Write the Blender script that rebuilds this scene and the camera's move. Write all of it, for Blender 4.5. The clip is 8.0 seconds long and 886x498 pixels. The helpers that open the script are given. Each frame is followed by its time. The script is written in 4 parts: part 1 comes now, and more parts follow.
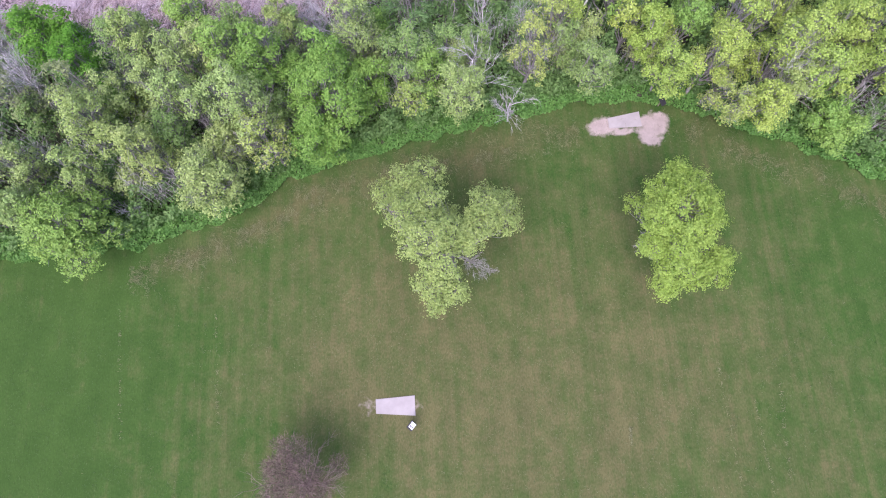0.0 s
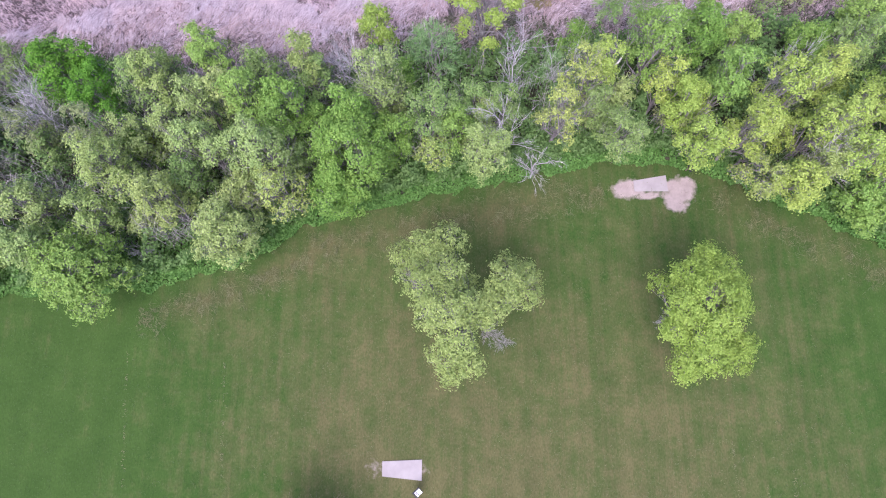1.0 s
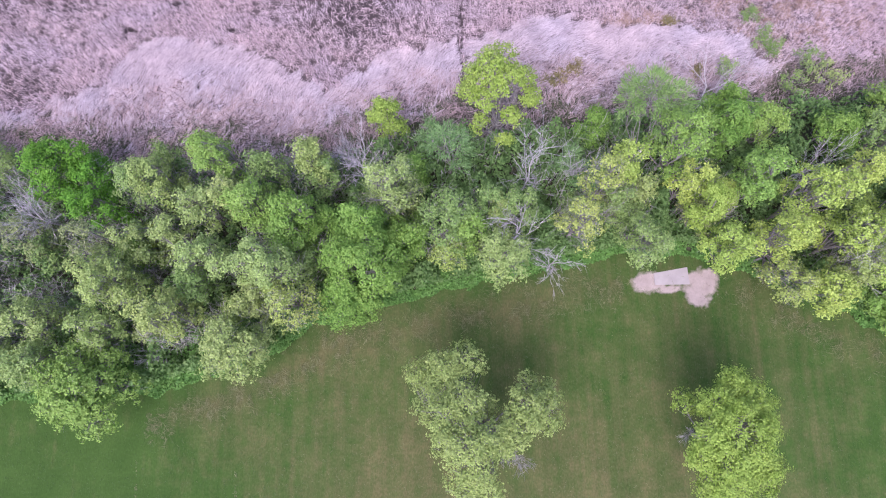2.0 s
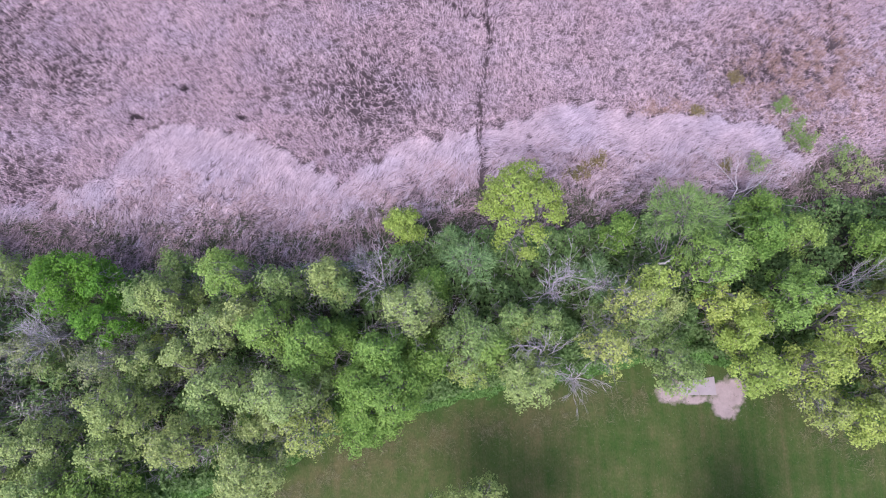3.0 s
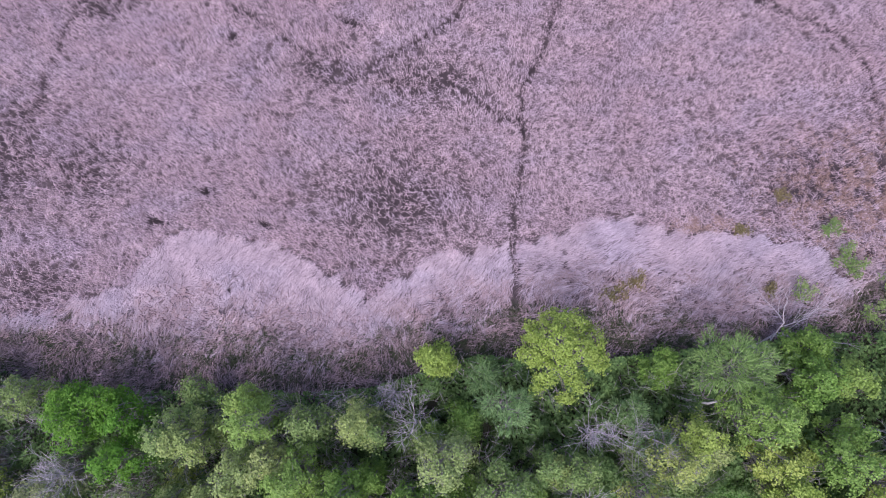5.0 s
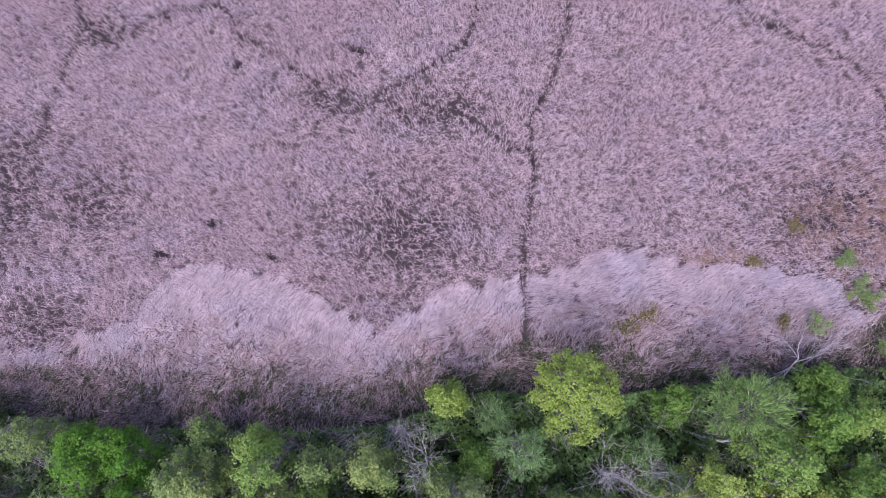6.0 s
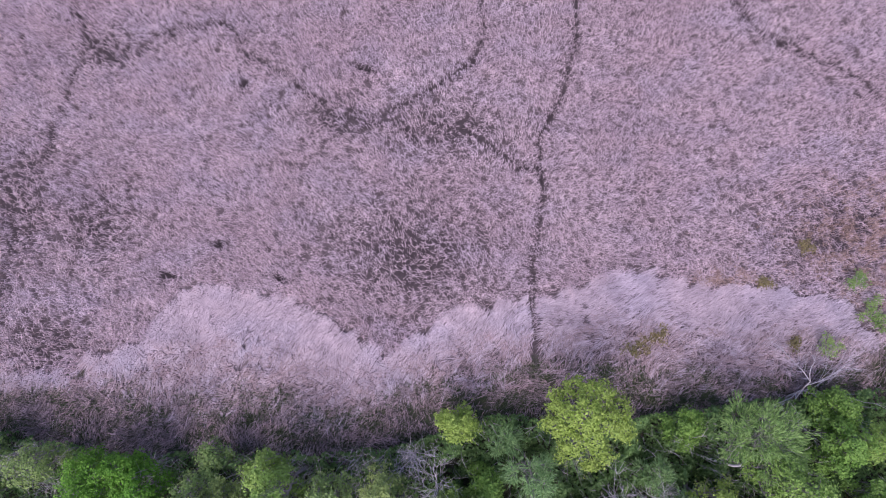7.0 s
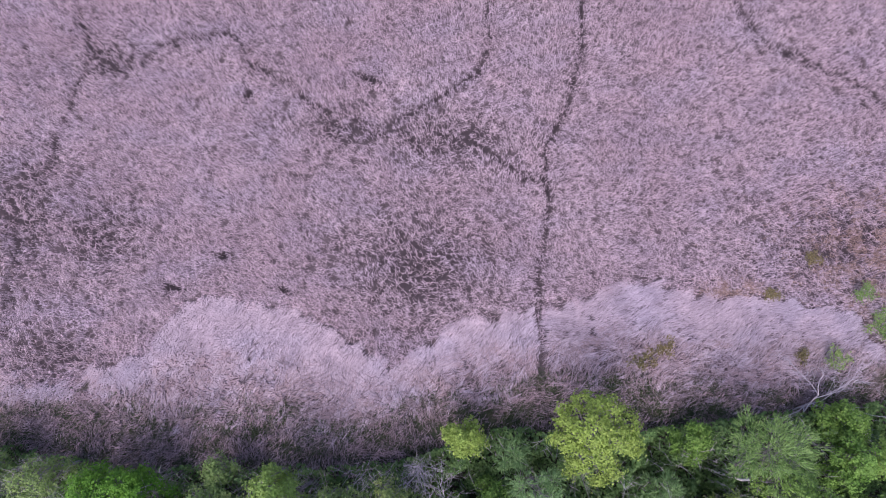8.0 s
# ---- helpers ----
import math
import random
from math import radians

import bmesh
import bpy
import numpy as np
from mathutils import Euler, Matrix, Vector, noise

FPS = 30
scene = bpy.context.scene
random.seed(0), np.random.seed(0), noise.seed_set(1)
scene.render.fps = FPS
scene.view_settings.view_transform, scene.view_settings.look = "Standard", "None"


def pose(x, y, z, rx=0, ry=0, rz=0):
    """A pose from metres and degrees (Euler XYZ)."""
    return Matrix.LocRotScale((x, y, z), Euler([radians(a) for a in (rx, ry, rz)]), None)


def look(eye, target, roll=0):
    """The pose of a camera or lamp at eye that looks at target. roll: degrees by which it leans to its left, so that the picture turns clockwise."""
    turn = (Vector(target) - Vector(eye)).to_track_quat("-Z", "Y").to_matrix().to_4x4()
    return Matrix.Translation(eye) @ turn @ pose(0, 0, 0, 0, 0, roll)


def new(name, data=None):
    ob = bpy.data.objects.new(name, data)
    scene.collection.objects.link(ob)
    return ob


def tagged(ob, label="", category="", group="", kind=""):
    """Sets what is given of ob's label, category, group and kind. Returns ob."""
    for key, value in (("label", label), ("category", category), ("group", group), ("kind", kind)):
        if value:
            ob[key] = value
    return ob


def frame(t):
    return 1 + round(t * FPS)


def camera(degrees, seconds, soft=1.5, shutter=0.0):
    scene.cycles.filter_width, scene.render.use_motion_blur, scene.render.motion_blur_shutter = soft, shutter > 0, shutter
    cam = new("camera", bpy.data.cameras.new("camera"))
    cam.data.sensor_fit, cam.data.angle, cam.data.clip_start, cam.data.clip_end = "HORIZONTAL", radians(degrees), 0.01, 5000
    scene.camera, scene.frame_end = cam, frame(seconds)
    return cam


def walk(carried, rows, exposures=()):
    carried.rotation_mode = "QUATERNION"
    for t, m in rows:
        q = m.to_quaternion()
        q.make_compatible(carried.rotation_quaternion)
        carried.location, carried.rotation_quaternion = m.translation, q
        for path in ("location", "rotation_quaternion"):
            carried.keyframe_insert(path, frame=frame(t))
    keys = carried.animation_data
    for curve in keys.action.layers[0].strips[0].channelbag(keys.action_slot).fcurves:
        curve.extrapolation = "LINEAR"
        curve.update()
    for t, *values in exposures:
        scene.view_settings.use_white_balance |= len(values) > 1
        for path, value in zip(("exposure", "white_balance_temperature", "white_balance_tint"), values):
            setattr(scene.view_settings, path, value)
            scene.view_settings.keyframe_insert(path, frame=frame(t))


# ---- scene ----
cam = camera(74.2, 8.0, soft=1.13)
PATH = [
    (0, (5.615, -0.84, 55.76), (5.601, -0.305, 53.833), -5.4),
    (0.5, (5.068, 1.903, 56.133), (5.05, 2.423, 54.202), -4.0),
    (1, (4.541, 5.909, 56.416), (4.515, 6.413, 54.48), -3.6),
    (1.5, (3.947, 11.465, 56.865), (3.923, 11.932, 54.921), -4.1),
    (3, (2.027, 30.03, 57.852), (1.988, 30.4, 55.886), -6.9),
    (3.5, (1.297, 34.293, 57.799), (1.255, 34.653, 55.832), -7.3),
    (4, (0.555, 37.736, 57.811), (0.511, 38.087, 55.843), -7.7),
    (4.5, (-0.242, 40.551, 57.78), (-0.285, 40.897, 55.81), -7.2),
    (5, (-0.833, 43.097, 57.814), (-0.877, 43.431, 55.843), -7.2),
    (6.5, (-2.259, 48.108, 57.822), (-2.302, 48.423, 55.847), -7.8),
    (7, (-2.686, 49.119, 57.822), (-2.728, 49.431, 55.847), -7.7),
    (7.5, (-3.014, 49.84, 57.805), (-3.057, 50.152, 55.83), -7.8),
    (8, (-3.308, 50.177, 57.746), (-3.348, 50.493, 55.772), -7.3),
]
EXPOSURES = [(0, 1.25, 6000, 27), (1.5, 1.22, 6000, 27.5), (3, 0.91, 6000, 29.5), (4, 0.75, 6000, 30.5), (5, 0.67, 6000, 30.5), (8, 0.6, 6000, 30.5)]
walk(cam, [(t, look(eye, target, roll)) for t, eye, target, roll in PATH], exposures=EXPOSURES)

# ---- world, sun ----
world = bpy.data.worlds.new("overcast_sky")
scene.world = world
world.use_nodes = True
wn = world.node_tree
sky = wn.nodes.new("ShaderNodeTexSky")
sky.sky_type = "NISHITA"
sky.sun_disc = False
SUN_ELEVATION, SUN_AZIMUTH = radians(58), radians(205)
sky.sun_elevation, sky.sun_rotation = SUN_ELEVATION, SUN_AZIMUTH
sky.air_density, sky.dust_density, sky.ozone_density = 1.0, 4.0, 1.0
wn.nodes["Background"].inputs["Strength"].default_value = 0.13
wn.links.new(sky.outputs["Color"], wn.nodes["Background"].inputs["Color"])
sun_data = bpy.data.lights.new("sun", "SUN")
sun_data.energy, sun_data.angle, sun_data.color = 1.4, radians(45), (1.0, 0.97, 0.92)
sun = new("sun", sun_data)
sun_way = Vector((math.sin(SUN_AZIMUTH) * math.cos(SUN_ELEVATION), math.cos(SUN_AZIMUTH) * math.cos(SUN_ELEVATION), math.sin(SUN_ELEVATION)))
sun.matrix_world = look(sun_way * 200, (0, 0, 0))

# ---- materials ----


class Nodes:
    """A small builder for node materials."""

    def __init__(self, name):
        self.mat = bpy.data.materials.new(name)
        self.mat.use_nodes = True
        self.tree = self.mat.node_tree
        self.bsdf = self.tree.nodes["Principled BSDF"]
        self.out = self.tree.nodes["Material Output"]

    def add(self, kind, **sockets):
        node = self.tree.nodes.new(kind)
        for key, value in sockets.items():
            self.put(node.inputs[key.replace("_", " ")], value)
        return node

    def put(self, socket, value):
        if isinstance(value, bpy.types.NodeSocket):
            self.tree.links.new(value, socket)
        else:
            socket.default_value = value

    def place(self, scale=(1, 1, 1)):
        geo = self.tree.nodes.new("ShaderNodeNewGeometry")
        mapping = self.add("ShaderNodeMapping", Vector=geo.outputs["Position"], Scale=scale)
        return mapping.outputs["Vector"]

    def noise(self, scale, detail=3.0, stretch=(1, 1, 1), rough=0.55):
        node = self.add("ShaderNodeTexNoise", Vector=self.place(stretch), Scale=scale, Detail=detail, Roughness=rough)
        return node.outputs["Fac"]

    def ramp(self, value, low, high):
        node = self.add("ShaderNodeMapRange", Value=value)
        node.inputs["From Min"].default_value, node.inputs["From Max"].default_value = low, high
        return node.outputs["Result"]

    def mix(self, factor, a, b, blend="MIX"):
        node = self.tree.nodes.new("ShaderNodeMix")
        node.data_type, node.blend_type = "RGBA", blend
        self.put(node.inputs[0], factor)
        for socket, value in ((node.inputs[6], a), (node.inputs[7], b)):
            self.put(socket, (*value, 1) if isinstance(value, tuple) else value)
        return node.outputs[2]

    def math(self, operation, a, b):
        node = self.tree.nodes.new("ShaderNodeMath")
        node.operation = operation
        self.put(node.inputs[0], a)
        self.put(node.inputs[1], b)
        return node.outputs[0]

    def attribute(self, name):
        node = self.tree.nodes.new("ShaderNodeAttribute")
        node.attribute_name = name
        return node.outputs["Fac"]

    def island(self):
        return self.tree.nodes.new("ShaderNodeNewGeometry").outputs["Random Per Island"]

    def thing(self):
        return self.tree.nodes.new("ShaderNodeObjectInfo").outputs["Random"]

    def finish(self, colour, rough=0.8, bump=None, strength=0.4, distance=0.05, specular=0.25):
        self.put(self.bsdf.inputs["Base Color"], (*colour, 1) if isinstance(colour, tuple) else colour)
        self.put(self.bsdf.inputs["Roughness"], rough)
        self.put(self.bsdf.inputs["Specular IOR Level"], specular)
        if bump is not None:
            node = self.add("ShaderNodeBump", Height=bump, Strength=strength, Distance=distance)
            self.put(self.bsdf.inputs["Normal"], node.outputs["Normal"])
        return self.mat


def leaf_material(name, colour, other, through_light=0.3):
    n = Nodes(name)
    patch = n.ramp(n.noise(0.7, 2.0), 0.35, 0.65)
    base = n.mix(patch, colour, other)
    island = n.island()
    varied = n.mix(n.ramp(island, 0.0, 1.0), tuple(c * 0.68 for c in colour), tuple(min(1.0, c * 1.28) for c in other))
    base = n.mix(0.55, base, varied)
    spray = n.ramp(n.noise(2.6, 2.0), 0.32, 0.68)
    base = n.mix(1.0, base, n.mix(spray, (0.86, 0.90, 0.88), (1.12, 1.08, 1.06)), "MULTIPLY")
    tone = n.mix(n.thing(), (0.9, 0.96, 0.9), (1.08, 1.02, 1.0))
    base = n.mix(1.0, base, tone, "MULTIPLY")
    n.finish(base, 0.55, specular=0.3)
    glow = n.add("ShaderNodeBsdfTranslucent", Color=base)
    blend = n.add("ShaderNodeMixShader", Fac=through_light)
    n.tree.links.new(n.bsdf.outputs[0], blend.inputs[1])
    n.tree.links.new(glow.outputs[0], blend.inputs[2])
    n.tree.links.new(blend.outputs[0], n.out.inputs["Surface"])
    return n.mat


def bark_material(name, dark, light):
    n = Nodes(name)
    grain = n.noise(6.0, 4.0, (1, 1, 0.25))
    tone = n.mix(n.thing(), dark, light)
    base = n.mix(n.ramp(grain, 0.3, 0.7), tone, light)
    return n.finish(base, 0.9, grain, 0.6, 0.03, 0.15)


def reed_material(name, dark, light, patches=True, rosy=0.42):
    n = Nodes(name)
    base = n.mix(n.island(), dark, light)
    if patches:
        wide = n.ramp(n.noise(0.09, 3.0), 0.35, 0.7)
        base = n.mix(wide, n.mix(rosy, base, (0.47, 0.35, 0.385)), base)
        cool = n.ramp(n.noise(0.16, 2.0, (1.0, 1.7, 1.0)), 0.45, 0.7)
        base = n.mix(1.0, base, n.mix(cool, (1.03, 0.99, 0.98), (0.98, 0.99, 1.03)), "MULTIPLY")
        fine = n.ramp(n.noise(0.6, 3.0), 0.3, 0.7)
        base = n.mix(1.0, base, n.mix(fine, (0.82, 0.8, 0.82), (1.08, 1.06, 1.06)), "MULTIPLY")
    return n.finish(base, 0.75, specular=0.2)


def ground_material():
    n = Nodes("ground")
    fine, mid, wide = n.noise(7.0, 4.0, (1.0, 0.55, 1.0)), n.noise(1.1, 5.0), n.noise(0.14, 3.0)
    clump = n.noise(0.42, 4.0, (1.0, 0.8, 1.0), 0.65)
    streak = n.noise(1.0, 3.0, (1.1, 0.07, 1.0))
    mow = n.noise(1.0, 3.0, (0.55, 0.02, 1.0))
    # mown turf, greener and browner by patches
    green = n.mix(n.ramp(fine, 0.3, 0.7), (0.032, 0.069, 0.0145), (0.047, 0.096, 0.021))
    straw = n.mix(n.ramp(fine, 0.3, 0.7), (0.073, 0.076, 0.030), (0.111, 0.110, 0.050))
    runs = n.noise(1.0, 4.0, (1.9, 0.012, 1.0))
    wear = n.math("ADD", n.attribute("dry"), n.math("MULTIPLY", n.math("SUBTRACT", mid, 0.5), 1.3))
    wear = n.math("ADD", wear, n.math("MULTIPLY", n.math("SUBTRACT", wide, 0.5), 1.3))
    wear = n.math("ADD", wear, n.math("MULTIPLY", n.math("SUBTRACT", streak, 0.5), 1.0))
    wear = n.math("ADD", wear, n.math("MULTIPLY", n.math("SUBTRACT", fine, 0.5), 0.6))
    wear = n.math("ADD", wear, n.math("MULTIPLY", n.math("SUBTRACT", runs, 0.5), 1.15))
    wear = n.math("ADD", wear, n.math("MULTIPLY", n.math("SUBTRACT", clump, 0.5), 1.3))
    turf = n.mix(n.ramp(wear, -0.15, 1.05), green, straw)
    turf = n.mix(1.0, turf, n.mix(n.ramp(clump, 0.3, 0.7), (0.84, 0.88, 0.84), (1.15, 1.11, 1.12)), "MULTIPLY")
    turf = n.mix(1.0, turf, n.mix(n.ramp(mow, 0.3, 0.7), (0.91, 0.93, 0.91), (1.08, 1.06, 1.06)), "MULTIPLY")
    # woodland floor: leaf litter with moss
    litter = n.mix(n.ramp(mid, 0.35, 0.65), (0.080, 0.074, 0.055), (0.055, 0.076, 0.038))
    litter = n.mix(1.0, litter, n.mix(fine, (0.7, 0.7, 0.7), (1.25, 1.25, 1.25)), "MULTIPLY")
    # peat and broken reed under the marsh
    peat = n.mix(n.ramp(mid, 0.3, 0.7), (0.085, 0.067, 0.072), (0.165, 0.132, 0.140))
    # nearly black along the trails, in the holes and where reeds are thin
    peat = n.mix(n.attribute("peat_dark"), peat, (0.022, 0.017, 0.019))
    far_reed = n.mix(n.ramp(mid, 0.3, 0.7), (0.30, 0.25, 0.265), (0.50, 0.43, 0.45))
    peat = n.mix(n.attribute("reedy"), peat, far_reed)
    # trodden earth round the tee pads
    earth = n.mix(n.ramp(mid, 0.3, 0.7), (0.29, 0.240, 0.226), (0.38, 0.318, 0.300))
    earth = n.mix(1.0, earth, n.mix(fine, (0.85, 0.85, 0.85), (1.12, 1.12, 1.12)), "MULTIPLY")
    rag = n.math("MULTIPLY", n.math("SUBTRACT", mid, 0.5), 0.9)
    base = n.mix(n.ramp(n.math("ADD", n.attribute("lawn"), rag), 0.42, 0.58), litter, turf)
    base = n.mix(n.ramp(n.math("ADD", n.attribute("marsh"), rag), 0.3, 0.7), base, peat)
    base = n.mix(n.ramp(n.math("ADD", n.attribute("earth"), n.math("MULTIPLY", n.math("SUBTRACT", n.noise(1.8, 5.0), 0.5), 0.7)), 0.40, 0.68), base, earth)
    relief = n.math("ADD", n.math("MULTIPLY", fine, 0.5), mid)
    return n.finish(base, 0.92, relief, 0.4, 0.08, 0.12)


def concrete_material():
    n = Nodes("concrete")
    fine, wide = n.noise(30.0, 4.0), n.noise(0.9, 4.0)
    base = n.mix(n.ramp(wide, 0.3, 0.7), (0.30, 0.272, 0.276), (0.37, 0.338, 0.342))
    base = n.mix(1.0, base, n.mix(fine, (0.9, 0.9, 0.9), (1.06, 1.06, 1.06)), "MULTIPLY")
    return n.finish(base, 0.85, fine, 0.3, 0.01, 0.2)


def plain_material(name, colour, rough=0.5, metal=0.0):
    n = Nodes(name)
    spots = n.noise(25.0, 3.0)
    base = n.mix(n.ramp(spots, 0.3, 0.7), tuple(c * 0.88 for c in colour), colour)
    n.bsdf.inputs["Metallic"].default_value = metal
    return n.finish(base, rough)


LEAF = {
    "yellow": leaf_material("leaf_yellow", (0.280, 0.403, 0.080), (0.385, 0.503, 0.130)),
    "spring": leaf_material("leaf_spring", (0.245, 0.352, 0.105), (0.335, 0.440, 0.155)),
    "lime": leaf_material("leaf_lime", (0.235, 0.365, 0.062), (0.325, 0.450, 0.105)),
    "pale": leaf_material("leaf_pale", (0.262, 0.372, 0.122), (0.355, 0.460, 0.175)),
    "fresh": leaf_material("leaf_fresh", (0.190, 0.340, 0.070), (0.270, 0.428, 0.110)),
    "bright": leaf_material("leaf_bright", (0.140, 0.290, 0.050), (0.220, 0.376, 0.085)),
    "vivid": leaf_material("leaf_vivid", (0.085, 0.255, 0.022), (0.140, 0.330, 0.040)),
    "olive": leaf_material("leaf_olive", (0.180, 0.300, 0.090), (0.255, 0.375, 0.130)),
    "straw": leaf_material("leaf_straw", (0.280, 0.385, 0.095), (0.375, 0.470, 0.145)),
    "teal": leaf_material("leaf_teal", (0.140, 0.285, 0.100), (0.235, 0.385, 0.160)),
    "dusty": leaf_material("leaf_dusty", (0.210, 0.265, 0.120), (0.280, 0.330, 0.155)),
    "faded": leaf_material("leaf_faded", (0.185, 0.165, 0.080), (0.275, 0.240, 0.120)),
    "feather": leaf_material("leaf_feather", (0.150, 0.300, 0.075), (0.245, 0.395, 0.130)),
    "under": leaf_material("leaf_under", (0.095, 0.200, 0.058), (0.160, 0.275, 0.095)),
    "fringe": leaf_material("leaf_fringe", (0.095, 0.225, 0.050), (0.160, 0.305, 0.080)),
}
BARK = bark_material("bark_grey", (0.15, 0.135, 0.137), (0.29, 0.27, 0.277))
DEADWOOD = bark_material("bark_bleached", (0.36, 0.342, 0.365), (0.55, 0.525, 0.56))
BROWNWOOD = bark_material("bark_brown", (0.16, 0.118, 0.112), (0.28, 0.215, 0.205))
WHITEWOOD = bark_material("bark_white", (0.68, 0.66, 0.65), (0.82, 0.80, 0.79))
REED = reed_material("reed_standing", (0.44, 0.365, 0.395), (0.76, 0.66, 0.70))
REED_FLAT = reed_material("reed_flattened", (0.325, 0.284, 0.312), (0.61, 0.543, 0.594), rosy=0.06)
REED_DARK = reed_material("reed_weathered", (0.19, 0.153, 0.150), (0.48, 0.400, 0.407))
REED_RUSSET = reed_material("reed_russet", (0.23, 0.150, 0.125), (0.46, 0.33, 0.275), False)
DRY_GRASS = reed_material("grass_dry", (0.10, 0.108, 0.050), (0.205, 0.205, 0.115), False)
DRY_TURF = reed_material("grass_dead", (0.08, 0.092, 0.040), (0.155, 0.165, 0.088), False)
BROWN_TWIG = reed_material("twig_brown", (0.085, 0.058, 0.054), (0.24, 0.172, 0.160), False)
GREY_TWIG = reed_material("twig_grey", (0.20, 0.187, 0.190), (0.48, 0.452, 0.475), False)
BRUSH = bark_material("brushwood", (0.25, 0.240, 0.240), (0.43, 0.410, 0.415))
GREEN_GRASS = leaf_material("grass_green", (0.044, 0.088, 0.024), (0.066, 0.110, 0.034), 0.2)
DEAD_SEDGE = reed_material("sedge_dead", (0.12, 0.097, 0.090), (0.30, 0.245, 0.235), False)
SEDGE = leaf_material("grass_sedge", (0.045, 0.085, 0.036), (0.090, 0.110, 0.055), 0.2)
GROUND = ground_material()
CONCRETE = concrete_material()
WHITE_PAINT = plain_material("sign_white", (0.72, 0.72, 0.74), 0.4)
DARK_PAINT = plain_material("sign_dark", (0.03, 0.03, 0.035), 0.5)
POST_WOOD = bark_material("post_wood", (0.13, 0.10, 0.08), (0.22, 0.18, 0.15))
INK = plain_material("sign_print", (0.06, 0.06, 0.09), 0.5)

# ---- mesh helpers ----


def mesh_of(name, verts, quads=None, tris=None, smooth=False):
    """A mesh from arrays of vertices, four-sided and three-sided faces."""
    data = bpy.data.meshes.new(name)
    verts = np.asarray(verts, dtype=np.float32)
    quads = np.zeros((0, 4), int) if quads is None or len(quads) == 0 else np.asarray(quads, int)
    tris = np.zeros((0, 3), int) if tris is None or len(tris) == 0 else np.asarray(tris, int)
    data.vertices.add(len(verts))
    data.vertices.foreach_set("co", verts.ravel())
    data.loops.add(quads.size + tris.size)
    data.loops.foreach_set("vertex_index", np.concatenate([quads.ravel(), tris.ravel()]).astype(np.int32))
    data.polygons.add(len(quads) + len(tris))
    starts = np.concatenate([np.arange(len(quads)) * 4, quads.size + np.arange(len(tris)) * 3])
    data.polygons.foreach_set("loop_start", starts.astype(np.int32))
    data.polygons.foreach_set("use_smooth", np.full(len(starts), smooth))
    data.update(calc_edges=True)
    return data


def thing_of(name, data, material, label, category, group="", kind=""):
    ob = new(name, data)
    data.materials.append(material)
    return tagged(ob, label, category, group, kind)


def part(name, data, material, parent, label=""):
    ob = new(name, data)
    data.materials.append(material)
    ob.parent = parent
    return tagged(ob, label)


def bm_mesh(name, bm):
    data = bpy.data.meshes.new(name)
    bm.to_mesh(data)
    bm.free()
    return data


class Wood:
    """Gathers tapering branches into one mesh."""

    def __init__(self):
        self.verts, self.quads, self.count = [], [], 0

    def branch(self, points, radii, sides=5):
        points = np.asarray(points, float)
        ways = np.gradient(points, axis=0)
        ways /= np.linalg.norm(ways, axis=1)[:, None] + 1e-9
        side = np.cross(ways, (0.31, 0.87, 0.38))
        side /= np.linalg.norm(side, axis=1)[:, None] + 1e-9
        other = np.cross(ways, side)
        angle = np.arange(sides) * 2 * math.pi / sides
        ring = side[:, None] * np.cos(angle)[None, :, None] + other[:, None] * np.sin(angle)[None, :, None]
        self.verts.append((points[:, None] + ring * np.asarray(radii, float)[:, None, None]).reshape(-1, 3))
        i = np.arange(len(points) - 1)[:, None] * sides
        j = np.arange(sides)[None]
        k = (j + 1) % sides
        self.quads.append(np.stack([i + j, i + k, i + sides + k, i + sides + j], -1).reshape(-1, 4) + self.count)
        self.count += len(points) * sides

    def mesh(self, name):
        return mesh_of(name, np.concatenate(self.verts), np.concatenate(self.quads), smooth=True)


def bowed(rng, a, b, bow, steps=4):
    """Points from a to b along a wavering line."""
    a, b = np.asarray(a, float), np.asarray(b, float)
    t = np.linspace(0, 1, steps)[:, None]
    reach = np.linalg.norm(b - a)
    bend = rng.normal(0, bow * reach, 3)
    return a + (b - a) * t + bend * np.sin(t * math.pi) + rng.normal(0, 0.02 * reach, (steps, 3)) * np.sin(t * math.pi)


def leaves(rng, centres, outward, size, lift=0.6, frond=False):
    """Small folded leaf sprays at the centres: vertices and faces."""
    count = len(centres)
    normal = outward * 0.8 + rng.normal(0, 0.42, (count, 3)) + np.array([0, 0, lift])
    normal /= np.linalg.norm(normal, axis=1)[:, None] + 1e-9
    along = np.cross(normal, rng.normal(0, 1, (count, 3)))
    along /= np.linalg.norm(along, axis=1)[:, None] + 1e-9
    wide = 0.62
    if frond:
        along = outward + rng.normal(0, 0.25, (count, 3))
        along /= np.linalg.norm(along, axis=1)[:, None] + 1e-9
        size, wide = size * 1.9, 0.2
    across = np.cross(normal, along)
    s = size * rng.uniform(0.65, 1.35, (count, 1))
    verts = np.stack([centres + along * s, centres + across * s * wide + normal * s * 0.22,
                      centres - along * s * 0.9, centres - across * s * wide + normal * s * 0.22], 1).reshape(-1, 3)
    return verts, np.arange(count * 4).reshape(-1, 4)


